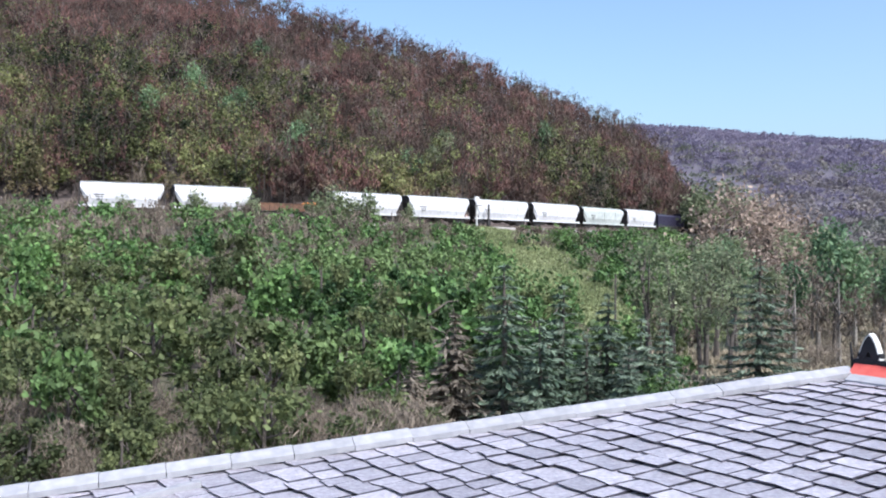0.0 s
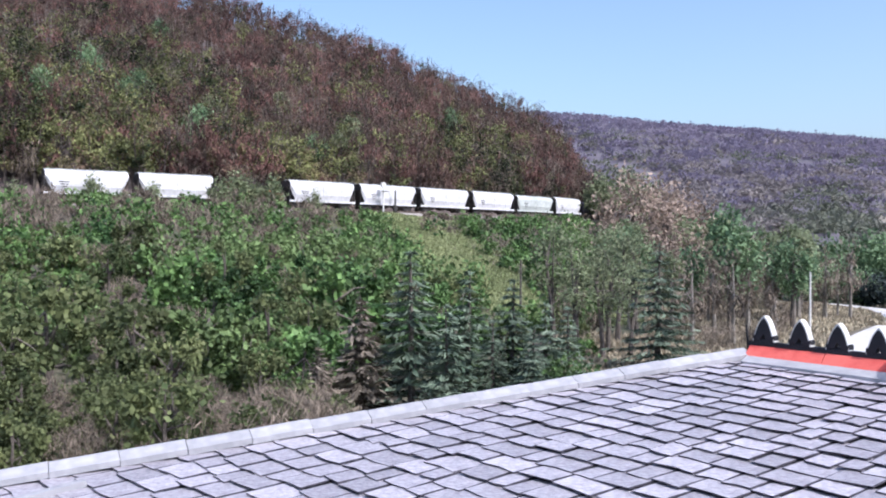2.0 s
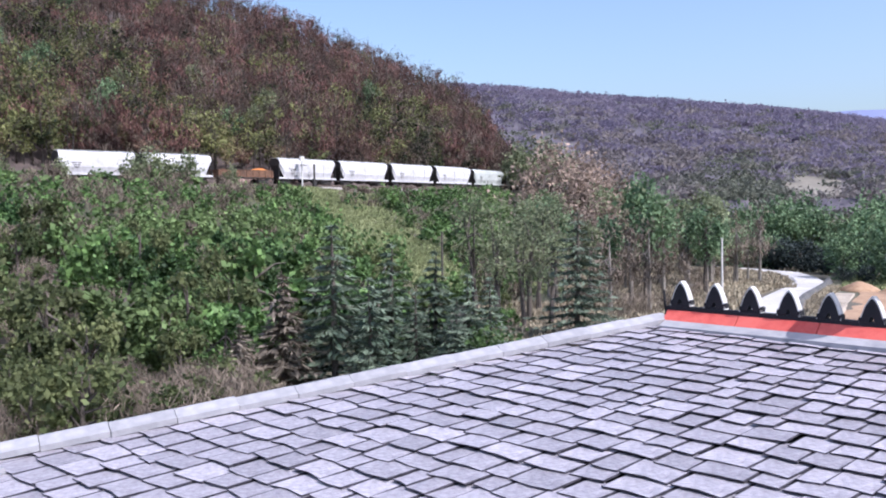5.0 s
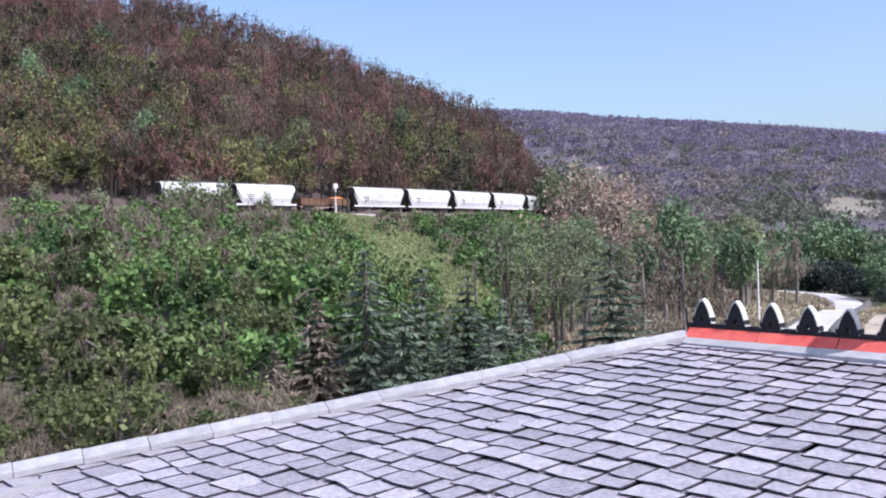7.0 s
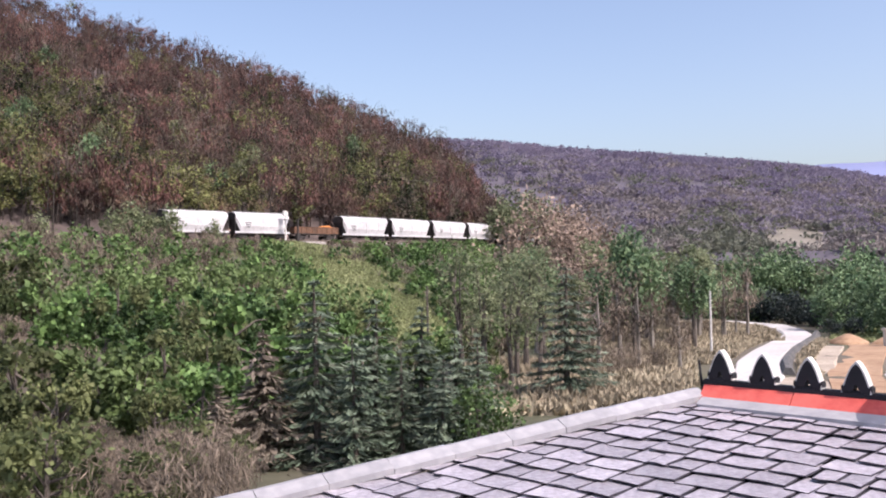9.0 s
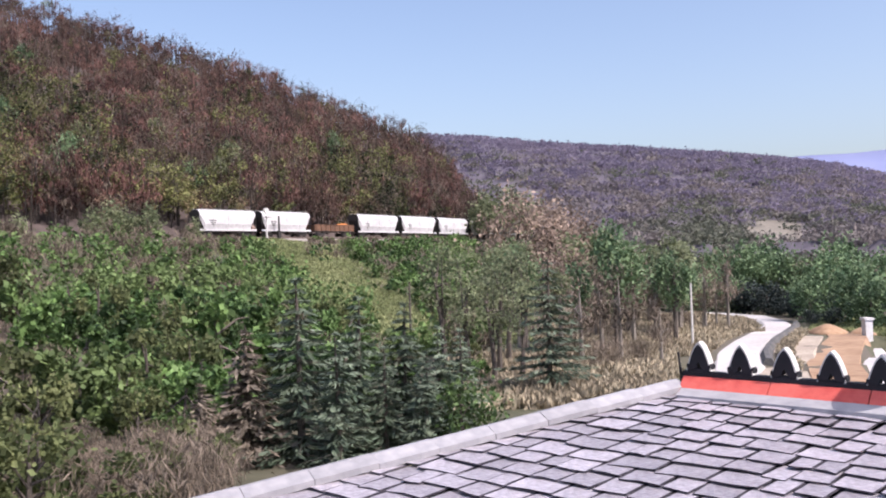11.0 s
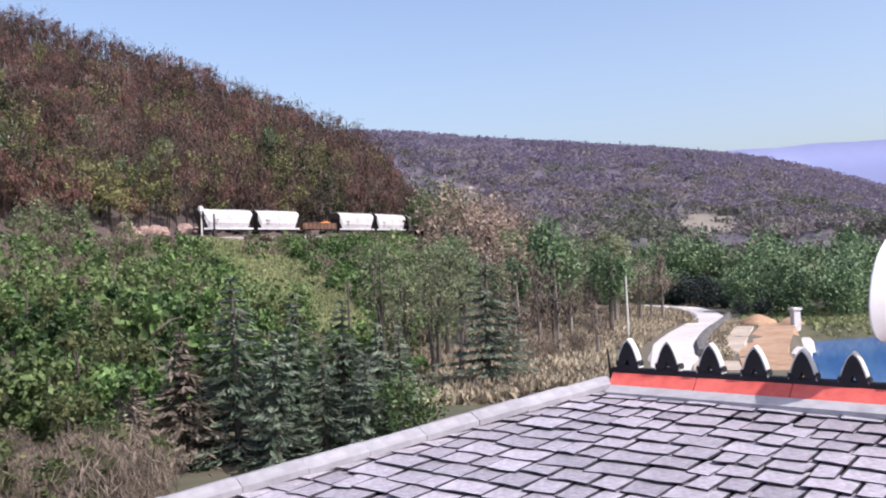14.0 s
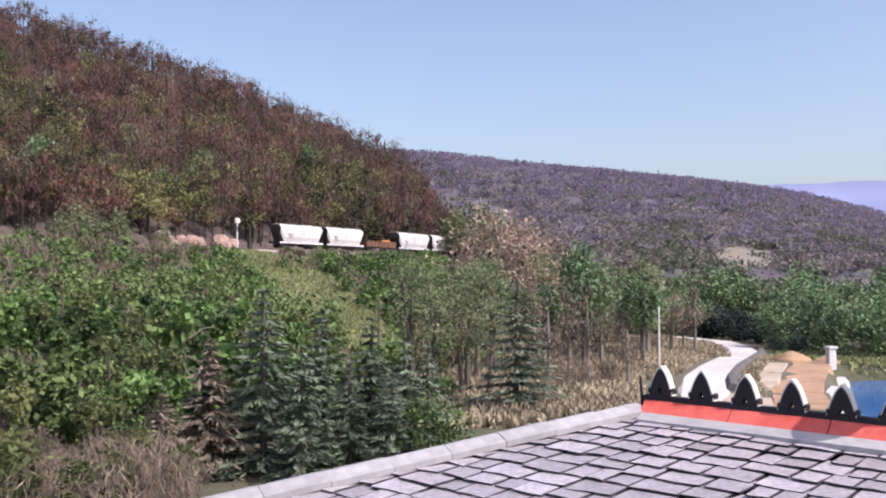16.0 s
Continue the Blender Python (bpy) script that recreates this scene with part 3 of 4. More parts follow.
def planted(ob, x, y, scale=1.0, turn=0.0, stretch=1.0, sink=0.05):
    """The pose at which ob stands on the ground."""
    ob.matrix_basis = pose(x, y, float(height(x, y)) - sink, 0, 0, turn) @ Matrix.Diagonal((scale, scale, scale * stretch, 1))


def copied(ob, x, y, scale=1.0, turn=0.0, stretch=1.0):
    new_ob = copy_thing(ob, pose(x, y, float(height(x, y)) - 0.05, 0, 0, turn))
    new_ob.scale = (scale, scale, scale * stretch)
    return new_ob


# line of sight under the train: bearing, rise
SILL_AT = np.array([-0.8, -0.55, -0.45, -0.109, -0.044, 0.011, 0.097, 0.137, 0.15])
SILL_UP = np.array([0.056, 0.053, 0.048, 0.033, 0.029, 0.027, 0.026, 0.026, 0.06])


def room_above(x, y, slack=0.0):
    """Height a plant may reach without hiding the train."""
    b = x / y
    up = float(np.interp(b, SILL_AT, SILL_UP)) + slack if b < 0.15 else 0.2
    if y < 105:
        up = min(up, float(np.interp(b, [-0.1, -0.063, -0.02, 0.03, 0.08, 0.1], [0.03, 0.005, -0.029, -0.059, -0.085, 0.2])))
    return EYE + y * up - float(height(x, y))


BANK_A, BANK_B = Vector((-12, 168)), Vector((9, 96))       # the open grass bank's line


def off_bank(x, y):
    """Distance from the bank's line."""
    p, d = Vector((x, y)) - BANK_A, BANK_B - BANK_A
    k = min(1, max(0, p.dot(d) / d.length_squared))
    return (p - d * k).length


def clear_of_works(x, y):
    road = min((x - a) ** 2 + (y - b) ** 2 for a, b in ROAD_LINE) > 22
    return road and not (60 < y < 109 and x > 0.345 * y + 1)


ROAD_LINE = [(26.5, 62), (29, 68), (32, 75), (35, 82), (38.5, 89), (43, 97), (48.5, 106), (54, 115), (58.5, 123), (61.5, 131), (62.5, 139), (61, 148), (57, 157)]


def thicket():
    rng = random.Random(11)
    green = [broadleaf("leafy_bush", "fresh green leafy bush in the thicket", 20 + i, 4.2, 1.7, 1900, 0.205, M_LEAF, clumps=12, low=0.9, spread=0.165, category="bush") for i in range(4)]
    olive = [broadleaf("olive_bush", "olive green half-leafed bush in the thicket", 40 + i, 4.0, 1.5, 1300, 0.175, M_SCRUB, clumps=13, low=0.85, spread=0.18, category="bush") for i in range(3)]
    twig = [bare_shrub("bare_shrub", "grey-brown bare twiggy shrub", 60 + i, 3.0, 1600, M_TWIG) for i in range(3)]
    used = set()
    spots = []
    tries = 0
    while len(spots) < 290 and tries < 9000:
        tries += 1
        y = 30 + 60 * rng.random() ** 0.8
        b = -0.72 + 0.86 * rng.random()
        x = b * y
        if b > -0.15 and y < 51 or b > 0.0 and y < 62 or track_y(x) - y < 14 or off_bank(x, y) < 6:
            continue
        if any((x - p) ** 2 + (y - q) ** 2 < (1.5 if y < 43 else 2.3 + 0.02 * y) ** 2 for p, q in spots):
            continue
        spots.append((x, y))
        b = x / y
        scrub = y < 44 and b < -0.12 or y < 37
        pool = twig if (scrub and rng.random() < (0.8 if -0.42 < b < -0.1 and y < 42 else 0.42)) else olive if rng.random() < (0.8 if scrub else 0.22) else green
        if b < -0.3 and rng.random() < 0.6:
            pool = rng.choice([olive, olive, twig])
        if b > -0.06 and y > 60:
            pool = rng.choice([olive, twig, green])
        ob = rng.choice(pool)
        size = rng.uniform(0.7, 1.45) * (0.75 if scrub else 1.15)
        size = min(size, max(0.3, room_above(x, y, 0.0) / 4.4), 0.5 if b > 0.05 else 9)
        turn, st = rng.uniform(0, 360), rng.uniform(0.85, 1.2)
        if ob.name in used:
            copied(ob, x, y, size, turn, st)
        else:
            used.add(ob.name)
            planted(ob, x, y, size, turn, st)
    for ob in green + olive + twig:
        if ob.name not in used:
            planted(ob, -30 + 3 * len(used), 60, 0.8)


def mass(name, label, spots, material, n, size, seed, lift=0.0, aspect=1.4, trunks=None, squash=1.0, category="woods", clumps=9):
    """Many plants of one kind as a single uncountable mass. spots: x, y, height, radius."""
    rng = np.random.default_rng(seed)
    sp = np.array(spots)
    z = height(sp[:, 0], sp[:, 1])
    cs = []
    for (x, y, h, r), g in zip(sp, z):
        _, p = tree_points(rng, n, clumps, r, h * 0.36 * squash, h * (1 - 0.36 * squash), np.array([r * 0.26, r * 0.26, min(r * 0.26, h * 0.14)]))
        cs.append(leaves(rng, p + [x, y, g], size * rng.uniform(0.8, 1.25), aspect, lift))
    q = np.concatenate(cs)
    ob = tagged(new(name, quads_mesh(name, q, material)), label, category, kind="stuff")
    if trunks:
        t = []
        for (x, y, h, r), g in zip(sp, z):
            w = 0.012 * h + 0.04
            lx, ly = rng.normal(size=2) * 0.05 * h
            top = np.array([x + lx, y + ly, g + h * 0.92])
            for dx, dy in ((w, 0), (0, w), (w * 0.7, -w * 0.7)):
                t.append([[x - dx, y - dy, g - 0.3], [x + dx, y + dy, g - 0.3], top + [dx * 0.25, dy * 0.25, 0], top - [dx * 0.25, dy * 0.25, 0]])
            for _ in range(5):
                k = rng.uniform(0.35, 0.8)
                a = np.array([x + lx * k, y + ly * k, g + h * k])
                e = a + np.array([*(rng.normal(size=2) * r * 0.7), h * rng.uniform(0.1, 0.3)])
                t.append([a - [w * 0.4, 0, 0], a + [w * 0.4, 0, 0], e + [w * 0.1, 0, 0], e - [w * 0.1, 0, 0]])
        part("trunks", quads_mesh("trunks", np.array(t), trunks), ob, "slender grey trunks")["kind"] = "stuff"
    return ob


def woods():
    rng = random.Random(5)
    rust, green, grey, low, dry = [], [], [], [], []
    n = 0
    while n < 3700:
        b = -0.75 + 0.905 * rng.random()
        t = float(np.interp(b, BEAR, TRACK_ON))
        reach = float(np.interp(b, [-0.2, 0.011, 0.16], [210, 180, 60]))
        v = rng.random() ** 1.25
        y = t + 9 + v * reach * 1.02
        x = b * y
        n += 1
        h = rng.uniform(6.0, 14.0)
        patch = noise.noise(Vector((x * 0.018, y * 0.03, 3.1)))
        if v < 0.33 and patch > 0.02 - 0.35 * (0.33 - v) and b < 0.06 and rng.random() < 0.62 or rng.random() < 0.09:
            green.append((x, y, h * 0.95, h * 0.27))
        elif rng.random() < (0.26 if v < 0.4 else 0.1):
            grey.append((x, y, h * 0.9, h * 0.25))
        else:
            rust.append((x, y, h, h * 0.25))
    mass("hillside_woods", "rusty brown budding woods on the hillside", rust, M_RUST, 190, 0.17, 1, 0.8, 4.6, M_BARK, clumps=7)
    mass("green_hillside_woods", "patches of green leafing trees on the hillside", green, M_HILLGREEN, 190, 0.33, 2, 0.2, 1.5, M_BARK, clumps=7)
    mass("grey_hillside_woods", "grey bare trees on the hillside", grey, M_TWIG, 150, 0.13, 3, 0.8, 6.0, M_BARK, clumps=7)
    # pale and leafing crowns at the foot of the hillside
    foot = []
    for _ in range(170):
        b = -0.7 + 0.74 * rng.random()
        y = float(np.interp(b, BEAR, TRACK_ON)) + 8 + 46 * rng.random() ** 1.3
        h = rng.uniform(5, 10)
        foot.append((b * y, y, h, h * 0.3))
    mass("hillside_edge_trees", "tan and olive crowns along the foot of the hillside", foot, M_EDGE, 260, 0.27, 12, 0.25, 1.7, M_BARK, clumps=8)
    # scrub between thicket and track
    for _ in range(1500):
        y = 84 + 130 * rng.random()
        b = -0.75 + 0.89 * rng.random()
        x = b * y
        gap = track_y(x) - y
        if gap < 4.5 or off_bank(x, y) < 6.5 and rng.random() < 0.93:
            continue
        h = min(rng.uniform(2.2, 5.0), room_above(x, y, (0.016 if b < -0.16 else 0.004) * rng.random()))
        if h < 0.5:
            h = 0.5
        near = gap < (44 if b < -0.14 else 26)
        (dry if rng.random() < (0.55 if near else 0.3 if b < -0.3 else 0.05) else low).append((x, y, h, 0.6 + h * 0.32))
    mass("thicket_mass", "dense green thicket on the slope below the track", low, M_LEAF, 140, 0.38, 4, 0, 1.4, None, 1.3)
    mass("trackside_scrub", "brown dry scrub along the railway", dry, M_TWIG, 210, 0.10, 6, 0.7, 8.0, None, 1.3)
    # valley woods beyond the road
    vg, vb = [], []
    for _ in range(1500):
        y = 115 + 320 * rng.random()
        b = 0.15 + 0.75 * rng.random()
        x = b * y
        if not clear_of_works(x, y) or (b < 0.44 and y < 150) or (y < 141 and b < 0.72) or (b < 0.52 and y < 158) or abs(float(track_y(x)) - y) < 6:
            continue
        h = rng.uniform(4, 8.5) * (1.0 if y < 230 else 0.8)
        cap = EYE + y * (0.012 + 0.02 * rng.random()) - float(height(x, y))
        h = min(h, max(2.0, cap))
        (vb if rng.random() < (0.3 if b > 0.38 and y < 260 else 0.65) else vg).append((x, y, h, h * 0.38))
    mass("valley_woods", "green leafing trees filling the valley floor", vg, M_OLIVE, 150, 0.6, 7, 0, 1.4, M_BARK, 1.25)
    mass("bare_valley_woods", "brown bare trees on the valley floor", vb, M_TWIG, 110, 0.5, 8, 0.4, 2.2, M_PALE_BARK)
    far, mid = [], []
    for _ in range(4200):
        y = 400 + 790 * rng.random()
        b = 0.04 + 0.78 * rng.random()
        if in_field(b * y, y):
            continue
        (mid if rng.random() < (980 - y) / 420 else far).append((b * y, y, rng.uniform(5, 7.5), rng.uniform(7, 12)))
    mass("slope_woods", "olive-brown woods on the ridge's lower slope, greyed for haze", mid, M_MIDWOODS, 60, 1.35, 10, 0.3, 1.7, None, 1.2)
    mass("ridge_woods", "bare woods covering the far ridge, tinted purple-blue for haze", far, M_FAR_HAZED, 56, 1.55, 9, 0.3, 1.6, None, 1.2)


def grass_bank():
    """Rough pale grass on the open railway bank."""
    rng = np.random.default_rng(17)
    n = 34000
    k, w = rng.random(n), rng.normal(size=n) * 5.5
    x = BANK_A.x + (BANK_B.x - BANK_A.x) * k + w * 0.96
    y = BANK_A.y + (BANK_B.y - BANK_A.y) * k + w * 0.28
    ok = track_y(x) - y > 4
    x, y = x[ok], y[ok]
    p = np.stack([x, y, height(x, y) + 0.2], -1)
    tagged(new("bank_grass", quads_mesh("bank_grass", leaves(rng, p, 0.2, 3.2, 0.6), M_GRASS)), "yellow-green rough grass on the railway bank", "grass", kind="stuff")
    n = 52000
    y = 55 + 95 * rng.random(n) ** 1.2
    x = y * rng.uniform(0.1, 0.46, n)
    ok = ((x / y > 0.2) | ((x / y > 0.1) & (y < 82))) & np.array([clear_of_works(float(p), float(q)) for p, q in zip(x, y)]) & (x / y < 0.47)
    x, y = x[ok], y[ok]
    p = np.stack([x, y, height(x, y) + 0.25], -1)
    tagged(new("dry_grass", quads_mesh("dry_grass", leaves(rng, p, 0.27, 3.6, 0.7), M_DRY)), "tall dry straw-coloured grass beside the road", "grass", kind="stuff")
    # verge left of the road, close up to its edge
    n = 9000
    rx, ry = np.array([q[0] for q in ROAD_LINE], float), np.array([q[1] for q in ROAD_LINE], float)
    y = rng.uniform(80, 150, n)
    x = np.interp(y, ry, rx) - 2.9 - 9 * rng.random(n) ** 1.3
    y2 = rng.uniform(70, 112, 2200)
    x2 = np.interp(y2, ry, rx) + 3.8 + 1.6 * rng.random(2200) ** 1.5
    x, y = np.concatenate([x, x2]), np.concatenate([y, y2])
    p = np.stack([x, y, height(x, y) + 0.2], -1)
    tagged(new("verge_grass", quads_mesh("verge_grass", leaves(rng, p, 0.24, 3.2, 0.6), M_DRY)), "dry grass on the verge close to the road", "grass", kind="stuff")
    n = 14000
    y = rng.uniform(100, 130, n)
    x = np.interp(y, ry, rx) + 5 + 48 * rng.random(n)
    ok = (height(x, y) > 0.3) & ((y > 109) | (x > 61.5))
    x, y = x[ok], y[ok]
    p = np.stack([x, y, height(x, y) + 0.15], -1)
    tagged(new("shore_grass", quads_mesh("shore_grass", leaves(rng, p, 0.24, 2.6, 0.6), M_GRASS)), "green grass on the far lake shore", "grass", kind="stuff")


def specimen_trees():
    deep = spruce("spruce", "blue-green spruce with drooping boughs behind the roof", 101, 8.4, 2.9, M_NEEDLE)
    planted(deep, -2.4, 44)
    for x, y, s, t in ((0.3, 46, 0.92, 80), (2.6, 47, 0.84, 150), (4.2, 45, 0.7, 220), (-0.6, 42, 0.72, 300), (1.5, 43.5, 0.66, 20), (3.3, 42.5, 0.6, 120), (5.6, 48, 0.66, 10)):
        copied(deep, x, y, s, t)
    brown = spruce("browning_spruce", "half-bare brown spruce beside green spruces", 102, 6.2, 2.4, M_BROWN_NEEDLE, 18, 0.08)
    planted(brown, -4.8, 43.5)
    copied(brown, -6.6, 42, 0.62, 70)
    tall = spruce("tall_spruce", "tall dark spruce with layered boughs standing alone", 103, 8.6, 3.6, M_NEEDLE, 15, 0.1)
    planted(tall, 12.8, 60, 0.97)
    bright = broadleaf("bright_bush", "bright yellow-green bush at the wood's edge", 104, 3.4, 1.5, 1500, 0.16, M_LEAF, clumps=22, low=0.9, category="bush")
    planted(bright, 4.9, 42, 1.0)
    wispy = broadleaf("slender_tree", "slender grey-green tree on a bare trunk", 105, 9.0, 1.7, 560, 0.19, M_OLIVE, clumps=14, low=0.5, lift=0.3, aspect=1.8)
    planted(wispy, 7.4, 74, 1.12)
    for x, y, s, t in ((9.5, 76, 1.05, 60), (11.6, 73, 0.98, 130), (13.2, 78, 1.0, 200), (8.6, 70, 0.9, 270), (10.6, 69, 0.86, 20), (15.5, 82, 1.05, 75), (12.5, 68, 0.8, 165)):
        copied(wispy, x, y, s, t)
    rusty = broadleaf("rusty_tree", "spreading tree with rusty brown spring leaves", 106, 9.5, 3.3, 1700, 0.26, M_RUSTY, clumps=24, low=0.7)
    planted(rusty, 26.0, 140, 1.75)
    for x, y, s, t in ((32, 143, 1.6, 80), (34.5, 152, 1.6, 220), (37, 146, 1.45, 250), (24, 120, 1.0, 20), (29.5, 126, 1.1, 310)):
        copied(rusty, x, y, s, t)
    dark = broadleaf("dark_tree", "dark green full-crowned tree with visible trunk", 107, 10.2, 2.0, 2000, 0.26, M_DEEP, clumps=20, low=0.6)
    planted(dark, 25.6, 88, 1.22)
    for x, y, s, t in ((23.0, 92, 0.85, 140), (35, 98, 0.95, 60), (18.0, 98, 1.0, 30), (38.5, 108, 0.9, 200)):
        copied(dark, x, y, s, t)
    pale = broadleaf("pale_tree", "tall pale olive tree at the clearing's edge", 108, 9.6, 1.7, 1100, 0.26, M_OLIVE, M_PALE_BARK, clumps=18, low=0.75, lift=0.25)
    planted(pale, 37.5, 105, 1.28)
    for x, y, s, t in ((41, 113, 1.3, 50), (33.5, 110, 1.2, 110), (46, 126, 1.25, 190), (29, 100, 1.0, 240), (44, 134, 1.3, 15), (20, 88, 0.9, 95), (50, 140, 1.2, 290), (17.5, 96, 1.1, 200), (31, 128, 1.4, 70), (38, 136, 1.5, 130), (17, 108, 1.2, 250), (21, 118, 1.3, 330)):
        copied(pale, x, y, s, t)
    round_ = broadleaf("round_tree", "dense dark green tree beyond the road", 109, 7.5, 3.2, 1900, 0.36, M_DEEP, clumps=24, low=0.95)
    planted(round_, 78, 160, 1.3)
    for x, y, s, t in ((71, 163, 1.4, 40), (85, 156, 1.25, 90), (92, 152, 1.25, 140), (99, 148, 1.2, 190), (90, 139, 0.95, 230), (97, 134, 0.95, 280), (106, 142, 1.2, 330), (65, 165, 1.35, 20), (80, 172, 1.5, 70), (92, 166, 1.5, 110), (105, 160, 1.5, 160), (62, 157, 0.95, 310), (58, 152, 0.85, 210), (80, 142, 0.7, 60), (86, 133, 0.6, 160), (65.3, 152, 0.72, 250), (76.6, 151, 0.72, 100), (68, 160.5, 1.1, 15), (73.5, 160.5, 1.15, 175), (71, 161, 1.3, 80), (67.0, 150.0, 0.5, 130), (74.4, 149.6, 0.52, 290), (67, 114, 0.78, 10), (72.5, 112, 0.86, 70), (79, 110, 0.8, 130), (86, 107, 0.9, 190), (93, 105, 0.8, 250), (70, 121, 1.0, 310), (77, 118, 1.05, 30), (84, 116, 0.95, 90), (92, 113, 1.05, 150), (100, 109, 1.0, 210), (73, 130, 1.1, 270), (82, 126, 1.15, 330), (66, 128, 0.8, 45)):
        if min((x - p) ** 2 + (y - q) ** 2 for p, q in ROAD_LINE) > 14:
            copied(round_, x, y, s, t)
    # shrubs added as a dark mass where only tree shade lies
    shade = broadleaf("evergreen_shrub", "near-black shrub added for the shade under trees at the road's bend", 118, 4.2, 2.0, 1500, 0.26, M_SHADE_LEAF, clumps=20, low=0.98, category="shrub")
    planted(shade, 66.8, 143, 1.0)
    for x, y, s, t in ((69.5, 145, 1.1, 60), (66.5, 148, 1.15, 120), (72.5, 143, 1.05, 180), (68, 138, 0.8, 240), (70.5, 139, 0.85, 300), (75.5, 141, 0.95, 20), (66.2, 152, 1.2, 200), (73, 138, 0.7, 80), (62.5, 121, 0.5, 10), (64.5, 119, 0.55, 140)):
        copied(shade, x, y, s, t)
    scrub = bare_shrub("roadside_shrub", "straw-brown bare shrub on the verge", 110, 2.6, 800, M_TWIG)
    planted(scrub, 21, 76, 1.0)
    for i in range(34):
        r = random.Random(300 + i)
        y = r.uniform(62, 135)
        x = y * r.uniform(0.2, 0.41)
        if clear_of_works(x, y):
            copied(scrub, x, y, r.uniform(0.5, 1.1), r.uniform(0, 360))
    bare = broadleaf("bare_tree", "thin pale-stemmed tree with hardly a leaf", 115, 7.5, 1.3, 520, 0.10, M_TWIG, M_PALE_BARK, clumps=12, low=0.7, lift=0.6, aspect=5.0)
    planted(bare, 18.5, 74, 1.0)
    for i in range(44):
        r = random.Random(900 + i)
        y = r.uniform(72, 138)
        x = y * r.uniform(0.17, 0.43)
        if clear_of_works(x, y):
            copied(bare, x, y, r.uniform(0.6, 1.15), r.uniform(0, 360), r.uniform(0.9, 1.25))
    # single trees that stand out on the hillside above the track
    for ob, b, up, k, t in ((pale, -0.122, 22, 1.3, 40), (pale, -0.135, 14, 1.15, 130), (dark, -0.013, 62, 1.15, 20), (pale, -0.275, 26, 1.2, 75), (dark, -0.29, 16, 1.1, 200), (dark, -0.36, 30, 1.2, 310), (dark, -0.41, 42, 1.2, 15), (pale, -0.39, 20, 1.1, 170), (pale, -0.2, 40, 1.2, 260), (dark, -0.16, 12, 0.95, 100), (pale, -0.07, 12, 1.0, 330), (dark, -0.46, 24, 1.15, 55), (pale, 0.06, 26, 1.0, 220), (dark, -0.23, 66, 1.0, 280), (pale, -0.03, 100, 1.1, 10), (pale, -0.16, 130, 1.1, 145), (dark, -0.33, 90, 1.1, 95)):
        y = float(np.interp(b, BEAR, TRACK_ON)) + 6 + up
        copied(ob, b * y, y, k, t)
    # shrubs and small trees that stand before the train
    veil = broadleaf("trackside_tree", "small leafy tree growing beside the railway", 111, 4.6, 1.5, 700, 0.3, M_OLIVE, clumps=14, low=0.8)
    planted(veil, -53.5, 132.5, 0.9)
    for x, s, t in ((-46, 0.8, 50), (-38, 0.95, 110), (-33.5, 1.0, 30), (-25, 0.75, 140), (31.5, 2.1, 200), (33.5, 2.3, 80), (36, 2.2, 20), (40, 2.5, 150), (45, 2.4, 60), (51, 2.5, 10), (-62, 0.7, 240), (-35.5, 1.2, 60), (-31, 1.15, 130)):
        copied(veil, x, float(track_y(x)) - 6, s, t)


